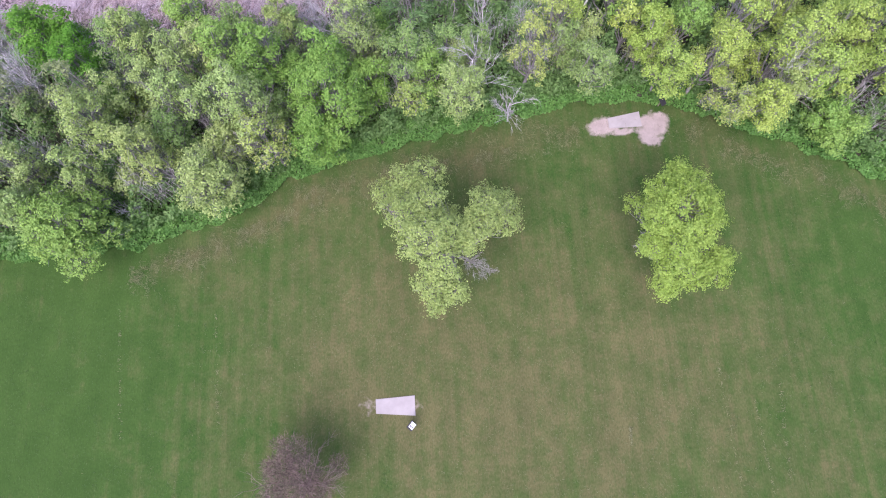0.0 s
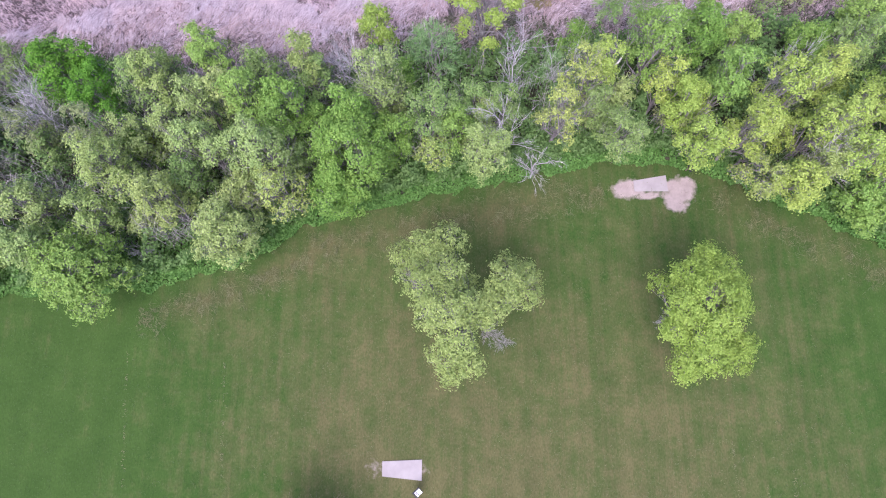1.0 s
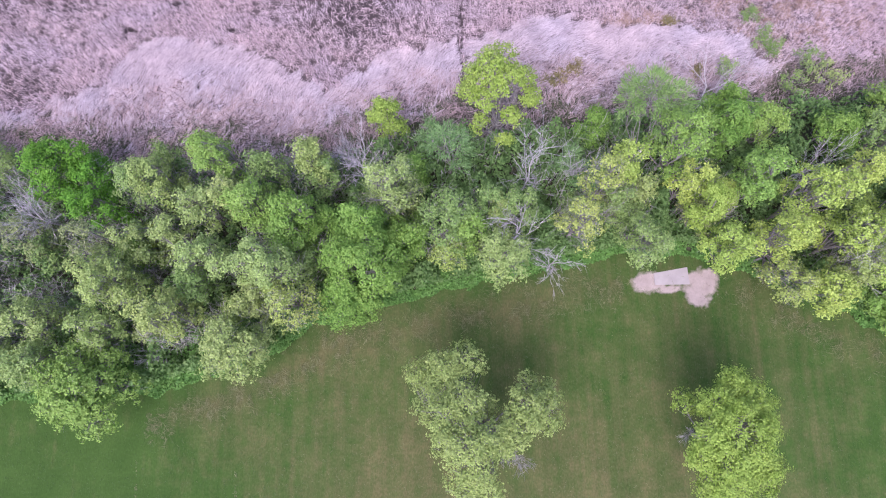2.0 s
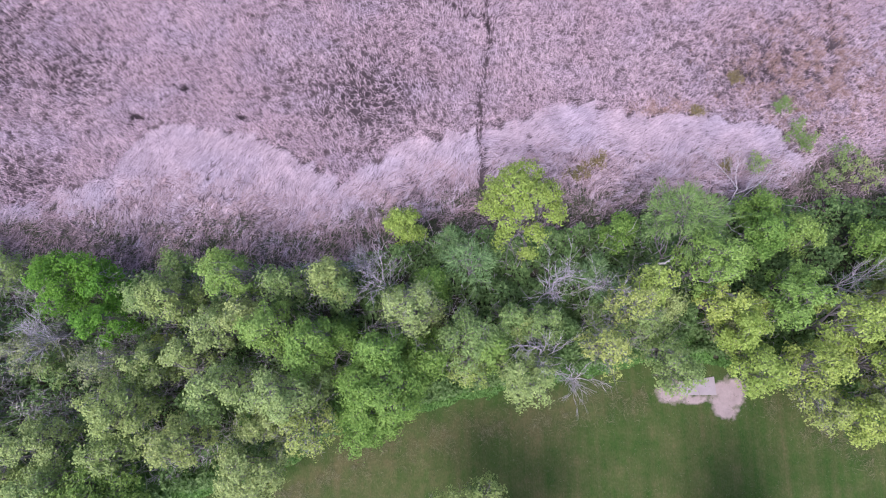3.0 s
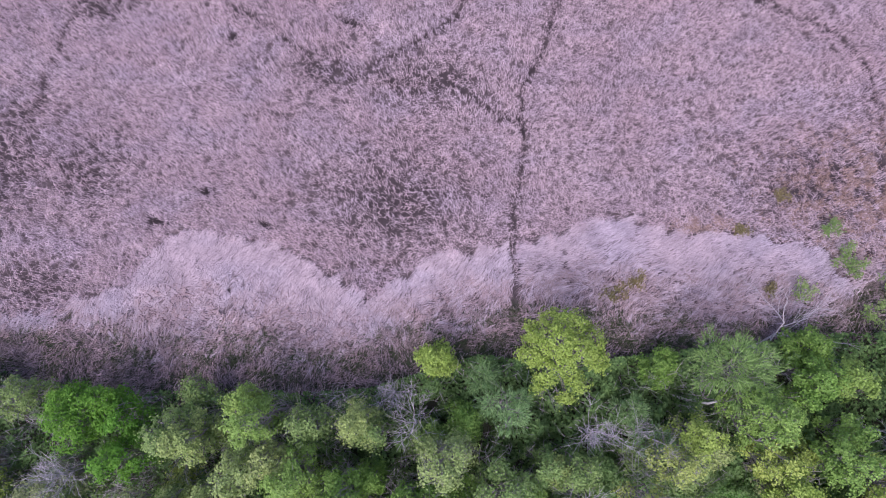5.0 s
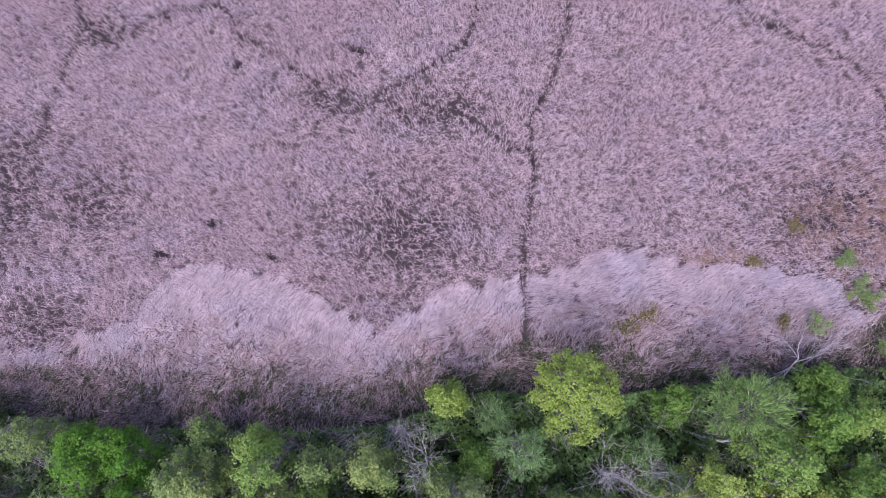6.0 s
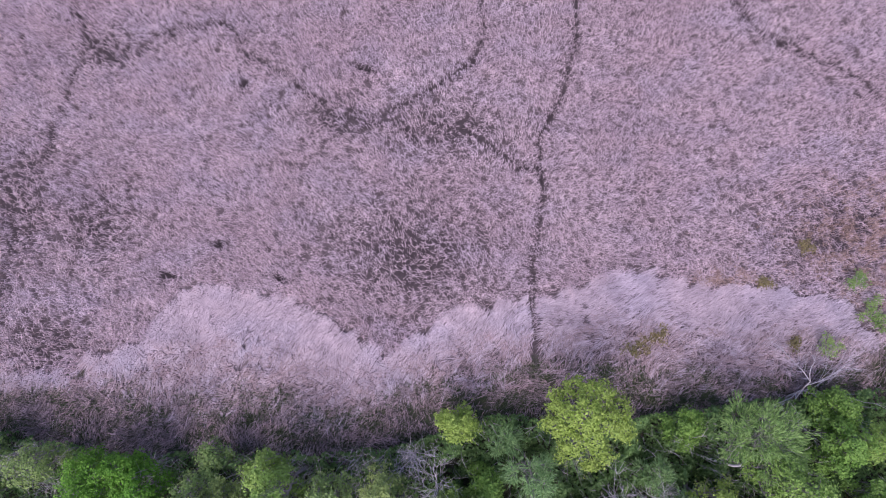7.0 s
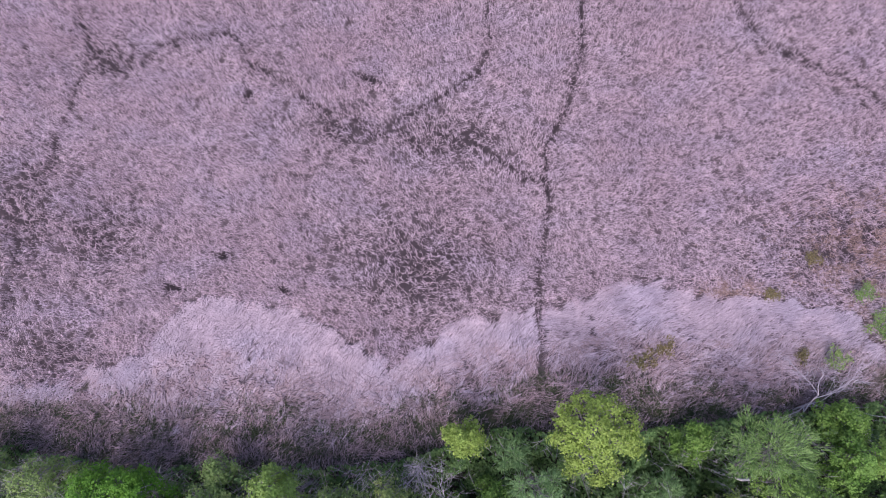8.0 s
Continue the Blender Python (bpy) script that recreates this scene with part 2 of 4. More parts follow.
def twig_cloud(rng, middle, radius, count, length, width):
    """Fine twigs that stand outward through a head of the crown."""
    way = rng.normal(0, 1, (count, 3)) + np.array([0, 0, 0.35])
    way /= np.linalg.norm(way, axis=1)[:, None] + 1e-9
    foot = middle + way * radius * rng.uniform(0.1, 0.95, (count, 1)) ** 0.6
    grow = way * 0.6 + rng.normal(0, 0.7, (count, 3))
    tip = foot + grow * length * rng.uniform(0.5, 1.3, (count, 1))
    side = np.cross(grow, rng.normal(0, 1, (count, 3)))
    side *= width / (np.linalg.norm(side, axis=1)[:, None] + 1e-9)
    return np.stack([foot - side, foot + side, tip], 1).reshape(-1, 3)


def twig_mesh(name, clouds):
    verts = np.concatenate(clouds)
    return mesh_of(name, verts, None, np.arange(len(verts)).reshape(-1, 3))


# ---- lines of the plan ----
def line(*points):
    xs, ys = zip(*points)
    return lambda x: np.interp(x, xs, ys)


lawn_edge = line((-90, 12), (-39, 16.1), (-25.5, 16.6), (-15.4, 19.4), (-9.6, 23), (-2.6, 24.7), (5.7, 26.6), (13, 28), (19, 28.9), (25, 29.4), (30.7, 27.9), (36.1, 25.2), (41.4, 22.9), (46.4, 20), (60, 13), (90, 4))
bank_edge = line((-90, 43), (-46.9, 41.5), (-35.6, 39.4), (-13.8, 39.5), (-8.4, 40), (1.3, 43), (7.7, 42.5), (15.8, 43), (23.9, 44.1), (34.6, 45.2), (90, 47))
mat_low = line((-90, 45.2), (-47.2, 45.0), (-42, 44.9), (-38.6, 45.6), (-35, 45.2), (-30.6, 43.9), (-27.4, 43.6), (-25.7, 44), (-22.6, 44.8), (-19.1, 44.4), (-16.6, 42.8), (-13.8, 42.5), (-11.7, 43.7), (-5.5, 45.0), (-2.4, 45.4), (0.7, 46.2), (4.5, 46.7), (7, 47.0), (11, 47.0), (15, 46.5), (18, 46.2), (21.7, 45.8), (24.7, 45), (27.5, 45.5), (33.4, 46.8), (36.8, 48), (40, 50), (90, 50))
mat_top = line((-90, 46), (-47.5, 46.6), (-40.1, 46.1), (-39.2, 47.7), (-33.6, 48.8), (-30.1, 54.1), (-26.1, 54.6), (-17.6, 53), (-14.1, 51), (-9.1, 47.8), (-6.3, 49.9), (-3, 52.2), (4.6, 53.4), (5.1, 49.5), (5.8, 53.4), (9.2, 54.3), (13.7, 56.1), (17, 56), (20.8, 54.6), (27.9, 54.6), (31.1, 53.8), (35.2, 53.2), (37.0, 50), (90, 50))
TRAILS = [
    ((10.1, 90), (10.1, 83), (9.7, 78), (8.1, 73.6), (6, 69.7), (6, 64.9), (5.9, 61.7), (5.1, 57.7), (5, 53.3), (5.4, 51.1), (4.9, 46)),
    ((6.1, 66.7), (3.6, 66.7), (1.3, 68.5), (-2.4, 71.3)),
    ((-6.7, 69.8), (-9.1, 71.6), (-12, 71.2)),
    ((-28, 82.8), (-25.8, 81.5), (-24.5, 78.9), (-20.5, 76.7), (-15.9, 73.2)),
    ((-44.8, 90), (-44, 86.3), (-41.5, 80.4), (-38.9, 78.4), (-36.8, 79), (-34.9, 80.9), (-31.9, 82.2), (-28, 82.8)),
    ((-42, 79.5), (-44.5, 71), (-45.6, 66.7)),
    ((-47.2, 60.2), (-47.8, 56), (-47.9, 51)),
    ((26, 87), (28.4, 81.5), (32.9, 79), (38.9, 75.8), (41.5, 72.5), (42.3, 67), (42.2, 61)),
    ((0, 90), (0.5, 81.9), (-0.6, 78.1), (-5.3, 75), (-9.4, 72.8)),
]


MOWER_RUNS = ((29.9, 2.3, 30.0, -8.9), (32.6, -1.6, 32.7, -9.5), (35.2, -0.3, 34.3, -8.5), (-26.6, 11.1, -25.5, -2.0), (-17.1, 9.6, -16.6, -0.6), (21.0, -3.2, 20.9, -4.8))


REED_THIN = ((-7, 57.5, 7.5, 6), (-48, 63, 6, 8), (-3.5, 71, 6, 2.8), (-15, 72, 3.5, 2.2), (36, 60, 9, 4), (-39, 61, 5, 5), (-43, 49, 6, 3), (-40, 80, 3, 2.5))
REED_HOLES = ((-26.3, 58.7, 0.55), (-24.6, 75.8, 0.5), (-12.6, 77.4, 0.5), (-11.7, 77.1, 0.5), (-20.1, 55.3, 0.5), (-31.5, 55.6, 0.6), (-30.9, 55.5, 0.4), (39.5, 52.5, 0.5))


def waves(rng, count, low, high):
    """A smooth random field, about -1 to 1, of waves of those lengths."""
    k = 2 * math.pi / rng.uniform(low, high, count)
    a, p = rng.uniform(0, 2 * math.pi, count), rng.uniform(0, 2 * math.pi, count)

    def field(x, y):
        total = np.zeros(np.shape(x))
        for kk, aa, pp in zip(k, a, p):
            total = total + np.sin(kk * (np.cos(aa) * x + np.sin(aa) * y) + pp)
        return total / math.sqrt(count / 2) / 1.6
    return field


WAVER = (waves(np.random.default_rng(5), 10, 2.0, 6.0), waves(np.random.default_rng(6), 10, 2.0, 6.0))


def trail_distance(x, y):
    """Distance from the places to the nearest trodden trail in the reeds."""
    best = np.full(len(x), 1e9)
    x, y = x + 0.18 * WAVER[0](x, y), y + 0.18 * WAVER[1](x, y)
    for trail in TRAILS:
        for (ax, ay), (bx, by) in zip(trail, trail[1:]):
            dx, dy = bx - ax, by - ay
            t = np.clip(((x - ax) * dx + (y - ay) * dy) / (dx * dx + dy * dy), 0, 1)
            best = np.minimum(best, np.hypot(x - ax - t * dx, y - ay - t * dy))
    return best


# ---- ground ----
def dryness(x, y):
    """How far the turf is straw rather than green."""
    dry = 0.74 * np.exp(-(((x - 14) / 25) ** 2 + ((y - 0) / 17) ** 2)) + 0.30 * np.exp(-(((x + 3) / 9) ** 2 + ((y - 10) / 10) ** 2))
    strip = lawn_edge(x) - y
    dry = dry + 0.5 * np.exp(-((strip - 2.7) / 1.5) ** 2) * ((x > -24) & (x < 20))
    dry = dry + 0.35 * np.exp(-((strip - 2.0) / 1.5) ** 2) * (x > 30)
    dry = dry + 0.35 * np.exp(-(((x + 1.5) / 5.5) ** 2 + (y / 2) ** 2)) + 0.5 * np.exp(-(((x + 2.8) / 1.3) ** 2 + (y / 0.8) ** 2))
    return dry + 0.10 - 0.62 * np.exp(-(((x + 34) / 14) ** 2 + ((y - 4) / 16) ** 2)) - 0.40 * np.exp(-(((x - 50) / 13) ** 2 + ((y - 10) / 12) ** 2))


def build_ground():
    fine_x, fine_y = np.arange(-66, 66.01, 0.6), np.arange(-30, 112.01, 0.6)
    xs = np.concatenate([[-3000, -900, -300, -140, -90], fine_x, [90, 140, 300, 900, 3000]])
    ys = np.concatenate([[-3000, -900, -300, -120, -60], fine_y, [130, 170, 300, 900, 3000]])
    x, y = [a.ravel() for a in np.meshgrid(xs, ys)]
    rng = np.random.default_rng(3)
    swell = waves(rng, 12, 2.5, 9)
    lawn = 1 / (1 + np.exp(np.clip((y - lawn_edge(x) - 1.0) * 2.2, -30, 30)))
    marsh = 1 / (1 + np.exp(np.clip(-(y - mat_low(x) - 0.8) * 1.2, -30, 30)))
    z = swell(x, y) * (0.012 + 0.09 * (1 - lawn))
    near = (np.abs(x) < 66) & (y > -30) & (y < 112)
    z = np.where(near, z, 0)
    dry = dryness(x, y)

    def spot(cx, cy, rx, ry, turn=0.0):
        c, s = math.cos(turn), math.sin(turn)
        u, v = (x - cx) * c + (y - cy) * s, -(x - cx) * s + (y - cy) * c
        return np.clip(1.25 - 0.75 * np.hypot(u / rx, v / ry), 0, 1)
    earth = np.maximum.reduce([spot(22.7, 26.65, 1.7, 1.05, 0.1), spot(28.1, 26.4, 1.35, 1.5), spot(27.2, 25.0, 1.3, 0.8, -0.6), spot(26.6, 26.9, 1.8, 0.6),
                               0.47 * spot(-2.6, 0.1, 1.7, 1.3), 0.45 * spot(2.0, -0.1, 0.9, 1.2), spot(24.6, 25.9, 1.2, 0.4), spot(28.6, 27.0, 1.0, 0.9)])
    near_reeds = ((x > -59) & (x < 53) & (y < 101)).astype(float)
    # how far the peat is darkened: trails, reed holes, then the wide thin patches
    peat_dark = 0.75 * np.exp(-(trail_distance(x, y) / 0.45) ** 2)
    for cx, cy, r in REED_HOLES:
        peat_dark = np.maximum(peat_dark, np.exp(-(((x - cx) ** 2 + (y - cy) ** 2) / (r + 0.4) ** 2)))
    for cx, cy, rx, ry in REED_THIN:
        peat_dark = np.maximum(peat_dark, 0.65 * np.exp(-(((x - cx) / rx) ** 2 + ((y - cy) / ry) ** 2)))
    nx, ny = len(xs), len(ys)
    i = np.arange(nx - 1)[None] + np.arange(ny - 1)[:, None] * nx
    quads = np.stack([i, i + 1, i + nx + 1, i + nx], -1).reshape(-1, 4)
    data = mesh_of("ground", np.stack([x, y, z], 1), quads, smooth=True)
    for name, values in (("lawn", lawn), ("marsh", marsh), ("dry", dry), ("earth", earth), ("reedy", 1.0 - near_reeds), ("peat_dark", peat_dark)):
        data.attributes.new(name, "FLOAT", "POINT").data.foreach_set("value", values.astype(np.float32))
    thing_of("ground", data, GROUND, "mown patchy green and straw turf running into woodland floor and marsh", "ground", kind="structure")


build_ground()


# ---- grass, reeds and undergrowth ----
def strands(rng, x, y, length, height, width, way, droop, root=0.1, low=None):
    """Thin reed strands: each rises from its root to a knee and falls away to a tip."""
    n = len(x)
    c, s = np.cos(way), np.sin(way)
    start = np.stack([x, y, (np.zeros(n) if low is None else low) - root], 1)
    lean = np.stack([c, s, np.zeros(n)], 1)
    side = np.stack([-s, c, np.zeros(n)], 1) * (width / 2)[:, None]
    up = np.array([0, 0, 1.0])
    knee = start + lean * (length * 0.15)[:, None] + up * (height + root)[:, None]
    tip = knee + lean * (length * 0.85)[:, None] - up * droop[:, None]
    verts = np.stack([start, knee - side, knee + side, tip], 1).reshape(-1, 3)
    b = np.arange(n) * 4
    return verts, None, np.concatenate([np.stack([b, b + 2, b + 1], 1), np.stack([b + 1, b + 2, b + 3], 1)])


def standing_reeds():
    rng = np.random.default_rng(11)
    count = 400000
    x, y = rng.uniform(-60, 54, count), 45 + 57 * rng.uniform(0, 1, count) ** 1.15
    gap = waves(rng, 50, 0.55, 1.3)(x, y)
    wider = waves(rng, 30, 1.6, 4)(x, y)
    patch = waves(rng, 16, 7, 22)(x, y)
    dark = np.zeros(count)
    for cx, cy, rx, ry in REED_THIN:
        dark = np.maximum(dark, np.exp(-(((x - cx) / rx) ** 2 + ((y - cy) / ry) ** 2)))
    holes = np.zeros(count)
    for cx, cy, r in REED_HOLES:
        holes = np.maximum(holes, np.hypot(x - cx, (y - cy) * 1.3) < r)
    keep = (y > mat_top(x) + 0.35 * wider + rng.normal(0, 0.2, count)) & (holes < 0.5)
    thin = 1.1 * np.clip(gap - 0.95 + 0.30 * wider + 0.15 * patch, 0, 1) + 0.85 * dark * np.clip(gap + 0.45, 0, 1) + 0.25 * dark + 0.05 * patch
    keep &= rng.uniform(0, 1, count) < np.clip(1.0 - thin, 0.03, 1)
    order = np.argsort(x)
    sorted_x = x[order]
    for _ in range(2600):
        hx, hy = rng.uniform(-58, 50), rng.uniform(46, 92)
        murk = max(math.exp(-((hx + 7) / 9) ** 2 - ((hy - 57.5) / 7) ** 2), math.exp(-((hx + 45) / 8) ** 2 - ((hy - 58) / 14) ** 2), math.exp(-((hx - 36) / 9) ** 2 - ((hy - 60) / 5) ** 2), math.exp(-((hx + 8) / 14) ** 2 - ((hy - 71.5) / 5) ** 2))
        r = rng.uniform(0.17, 0.38) + 0.10 * murk + (0.2 if rng.uniform() < 0.04 else 0)
        if rng.uniform() > 0.55 + murk:
            continue
        near = order[np.searchsorted(sorted_x, hx - r):np.searchsorted(sorted_x, hx + r)]
        turn = rng.uniform(-0.5, 1.2)
        u, w = (x[near] - hx) * math.cos(turn) + (y[near] - hy) * math.sin(turn), -(x[near] - hx) * math.sin(turn) + (y[near] - hy) * math.cos(turn)
        keep[near[np.hypot(u, w * 1.5) < r]] = False
    far = trail_distance(x, y)
    beads = waves(rng, 40, 0.9, 2.0)(x, y)
    keep &= far > 0.32 * np.clip(0.12 + 0.8 * beads, 0, 1) + rng.normal(0, 0.03, count)
    x, y, gap, dark, far = x[keep], y[keep], gap[keep], dark[keep], far[keep]
    n = len(x)
    flow = waves(rng, 14, 4, 14)(x, y)
    way = math.radians(150) + flow * 0.6 + rng.normal(0, 0.75, n) + math.pi * (rng.uniform(0, 1, n) < 0.4)
    height = np.clip(0.62 - 0.14 * np.clip(gap, -1, 1.2) - 0.10 * dark + rng.normal(0, 0.10, n), 0.25, 1.3)
    length = rng.uniform(0.30, 0.78, n) * np.clip(far * 1.6, 0.3, 1.0)
    v, q, t = strands(rng, x, y, length, height, rng.uniform(0.026, 0.050, n), way, length * rng.uniform(0.1, 0.5, n))
    thing_of("reed_bed", mesh_of("reed_bed", v, q, t), REED, "dry straw-pink standing reeds with dark gaps and trails", "reeds", kind="stuff")


def furrows(rng):
    """Long dark furrows between the swathes of flattened reed, along the lie of the reeds."""
    narrow, bend = waves(rng, 34, 0.6, 1.9), waves(rng, 12, 3, 9)

    def field(x, y):
        turn = np.radians(230) - 0.45 * (x > 5) + 0.5 * bend(x, y)
        across, along = -(x * np.sin(turn) - y * np.cos(turn)), x * np.cos(turn) + y * np.sin(turn)
        return narrow(across, along * 0.22)
    return field


def flattened_reeds():
    rng = np.random.default_rng(12)
    count = 260000
    x = rng.uniform(-60, 40, count)
    y = rng.uniform(41, 57, count)
    edge = mat_top(x) + 0.5 * waves(rng, 20, 1.2, 4)(x, y)
    keep = (y < edge + rng.normal(0, 0.2, count)) & (y > mat_low(x) + rng.normal(-0.2, 0.8, count))
    depth = np.clip((mat_top(x) - y) / (mat_top(x) - mat_low(x) + 0.1), 0, 1)
    keep &= trail_distance(x, y) > 0.30 + 0.60 * depth + rng.normal(0, 0.1, count)
    keep &= rng.uniform(0, 1, count) < 1.0 - 0.68 * np.clip(depth * 1.5 - 0.4, 0, 1)
    furrow = furrows(np.random.default_rng(21))
    keep &= furrow(x, y) + rng.normal(0, 0.12, count) < 1.0 - (1.35 + 0.75 * (x > -9)) * depth
    x, y, depth = x[keep], y[keep], depth[keep]
    n = len(x)
    flow = waves(rng, 12, 4, 12)
    swirl = waves(rng, 20, 1.5, 5)

    def combed(px, py, pd):
        return np.radians(232) + np.where(px > 5, -0.45, 0.0) + flow(px, py) * (0.12 + 0.4 * pd) + swirl(px, py) * 0.45 * pd

    way = combed(x, y, depth) + rng.normal(0, 0.16 + 0.15 * depth, n)
    heave = waves(rng, 20, 1.6, 6)(x, y)
    base = 0.5 - 0.30 * depth + 0.12 * heave * (0.1 + depth)
    length = rng.uniform(0.5, 1.25, n)
    v, q, t = strands(rng, x, y, length, np.clip(base + rng.normal(0, 0.06, n), 0.05, 1.2), rng.uniform(0.028, 0.055, n), way, rng.uniform(0.0, 0.22, n))
    # locks of reed that lie together over the mat, towards the bank
    locks = 5200
    lx, share = rng.uniform(-56, 39, locks), rng.uniform(0.3, 1.25, locks) ** 0.8
    ly = mat_top(lx) - share * (mat_top(lx) - mat_low(lx))
    fine = (trail_distance(lx, ly) > 1.0) & (furrow(lx, ly) < 0.75 - (0.75 + 0.3 * (lx > -9)) * np.clip(share, 0, 1))
    lx, ly, share = lx[fine], ly[fine], np.clip(share[fine], 0, 1)
    each = 7
    aim = np.repeat(combed(lx, ly, share) + rng.normal(0, 0.30, len(lx)), each)
    over, along = rng.normal(0, 0.09, len(aim)), rng.normal(0, 0.22, len(aim))
    kx = np.repeat(lx, each) - np.sin(aim) * over + np.cos(aim) * along
    ky = np.repeat(ly, each) + np.cos(aim) * over + np.sin(aim) * along
    lift = np.repeat(rng.uniform(0.3, 0.62, len(lx)) - 0.12 * share, each) - 0.9 * np.abs(over) + rng.normal(0, 0.03, len(aim))
    reach = np.repeat(rng.uniform(0.7, 1.5, len(lx)), each) * rng.uniform(0.8, 1.1, len(aim))
    v2, _, t2 = strands(rng, kx, ky, reach, np.clip(lift, 0.08, 1), rng.uniform(0.03, 0.065, len(aim)), aim + over * 0.9, rng.uniform(0.1, 0.28, len(aim)))
    v, t = np.concatenate([v, v2]), np.concatenate([t, t2 + len(v)])
    thing_of("flattened_reeds", mesh_of("flattened_reeds", v, q, t), REED_FLAT, "pale reeds combed flat in swathes along the marsh edge", "reeds", kind="stuff")


def russet_reeds():
    """Reddish-brown stalks among the reeds where shrubs grow."""
    rng = np.random.default_rng(22)
    count = 16000
    near = rng.uniform(0, 1, count) < 0.9
    x = np.where(near, rng.normal(40, 5.5, count), rng.normal(23.8, 1.6, count))
    y = np.where(near, rng.normal(58, 4.0, count), rng.normal(55.2, 0.6, count))
    keep = (y > mat_top(x)) & (x < 54) & (waves(rng, 20, 1.0, 4)(x, y) + rng.normal(0, 0.3, count) > 0.0)
    x, y = x[keep], y[keep]
    n = len(x)
    length = rng.uniform(0.2, 0.6, n)
    v, q, t = strands(rng, x, y, length, rng.uniform(0.45, 0.85, n), rng.uniform(0.025, 0.05, n), rng.uniform(0, 2 * math.pi, n), length * 0.3)
    thing_of("russet_reeds", mesh_of("russet_reeds", v, q, t), REED_RUSSET, "reddish-brown dead stalks among the standing reeds", "reeds", kind="stuff")


def weathered_reeds():
    rng = np.random.default_rng(13)
    count = 150000
    x = rng.uniform(-60, 52, count)
    y = rng.uniform(37, 55, count)
    low, high = bank_edge(x) - 1.0, mat_low(x) + 0.45 * (mat_top(x) - mat_low(x)) + 0.8
    share = np.clip((y - low) / (mat_low(x) - low + 1.0), 0, 1)
    tuft = waves(rng, 30, 0.8, 3)(x, y)
    keep = (y > low + rng.normal(0, 0.7, count)) & (y < high + rng.normal(0, 0.6, count)) & (rng.uniform(0, 1, count) < 0.26 + 0.40 * (x < -8) + 0.60 * share ** 1.5 - 0.25 * tuft) & (furrows(np.random.default_rng(21))(x, y) < 0.35) & ((trail_distance(x, y) > 0.45) | (y < 45.5))
    x, y, tuft = x[keep], y[keep], tuft[keep]
    n = len(x)
    way = np.radians(225) + waves(rng, 12, 3, 10)(x, y) * 1.0 + rng.normal(0, 0.5, n)
    length = rng.uniform(0.4, 1.1, n)
    height = np.clip(0.32 - 0.16 * tuft + rng.normal(0, 0.1, n), 0.05, 1)
    v, q, t = strands(rng, x, y, length, height, rng.uniform(0.03, 0.07, n), way, rng.uniform(0, 0.25, n))
    thing_of("weathered_reeds", mesh_of("weathered_reeds", v, q, t), REED_DARK, "brown weathered reeds lying tangled on the bank", "reeds", kind="stuff")


def brushwood():
    """Thin bare grey stems and twigs that fill the wood between the crowns."""
    rng = np.random.default_rng(18)
    count = 30000
    x = -58 + 118 * rng.uniform(0, 1, count) ** 1.35
    y = lawn_edge(x) + 3.5 + rng.uniform(0, 1, count) * np.maximum(bank_edge(x) - lawn_edge(x) - 4.0, 2)
    thick = waves(rng, 30, 2.0, 7)(x, y)
    keep = (thick + rng.normal(0, 0.25, count) > -0.1) & ((x < -6) | (y < bank_edge(x) - 9) | (rng.uniform(0, 1, count) < 0.2)) & ((x < 30) | (y < bank_edge(x) - 13))
    x, y, thick = x[keep], y[keep], thick[keep]
    n = len(x)
    height = np.clip(3.0 + 1.8 * thick + rng.normal(0, 1.0, n), 0.6, 7.0)
    way = np.round(rng.uniform(0, 2 * math.pi, n) * 2) / 2 + waves(rng, 20, 1, 3)(x, y) * 2
    length = rng.uniform(0.4, 1.6, n)
    v, q, t = strands(rng, x, y, length, height, rng.uniform(0.02, 0.05, n), way, -length * rng.uniform(0.1, 0.8, n))
    thing_of("brushwood", mesh_of("brushwood", v, q, t), BRUSH, "thin bare grey stems and twigs inside the wood", "brushwood", kind="stuff")


def sedge_bank():
    rng = np.random.default_rng(14)
    for name, mat, count, label in (("bank_grass", SEDGE, 62000, "dull green sedge growing on the dark marsh bank"), ("dead_sedge", DEAD_SEDGE, 40000, "dead brown sedge and litter on the marsh bank")):
        x = rng.uniform(-62, 56, count)
        low, high = bank_edge(x) - 2.2, mat_low(x) + 0.3
        y = low + (high - low) * rng.uniform(0, 1, count) ** (1.2 if mat is SEDGE else 0.8) + rng.normal(0, 0.4, count)
        patch = waves(rng, 20, 1.6, 7)(x, y)
        for cx, cy, rx, ry in ((-22.8, 43.2, 2.2, 1.4), (-13.4, 41.8, 2.6, 1.0), (-17.2, 41.2, 1.4, 0.8), (11.5, 46.6, 1.8, 0.5), (0, 42.6, 3, 1.0)):
            patch = patch + (1.6 if mat is SEDGE else -1.6) * np.exp(-((x - cx) / rx) ** 2 - ((y - cy) / ry) ** 2)
        keep = patch + rng.normal(0, 0.3, count) > (0.15 if mat is SEDGE else -0.2)
        x, y = x[keep], y[keep]
        n = len(x)
        length = rng.uniform(0.3, 0.9, n)
        v, q, t = strands(rng, x, y, length, rng.uniform(0.15, 0.5, n), rng.uniform(0.03, 0.07, n), rng.uniform(0, 2 * math.pi, n), length * 0.4)
        thing_of(name, mesh_of(name, v, q, t), mat, label, "grass", kind="stuff")


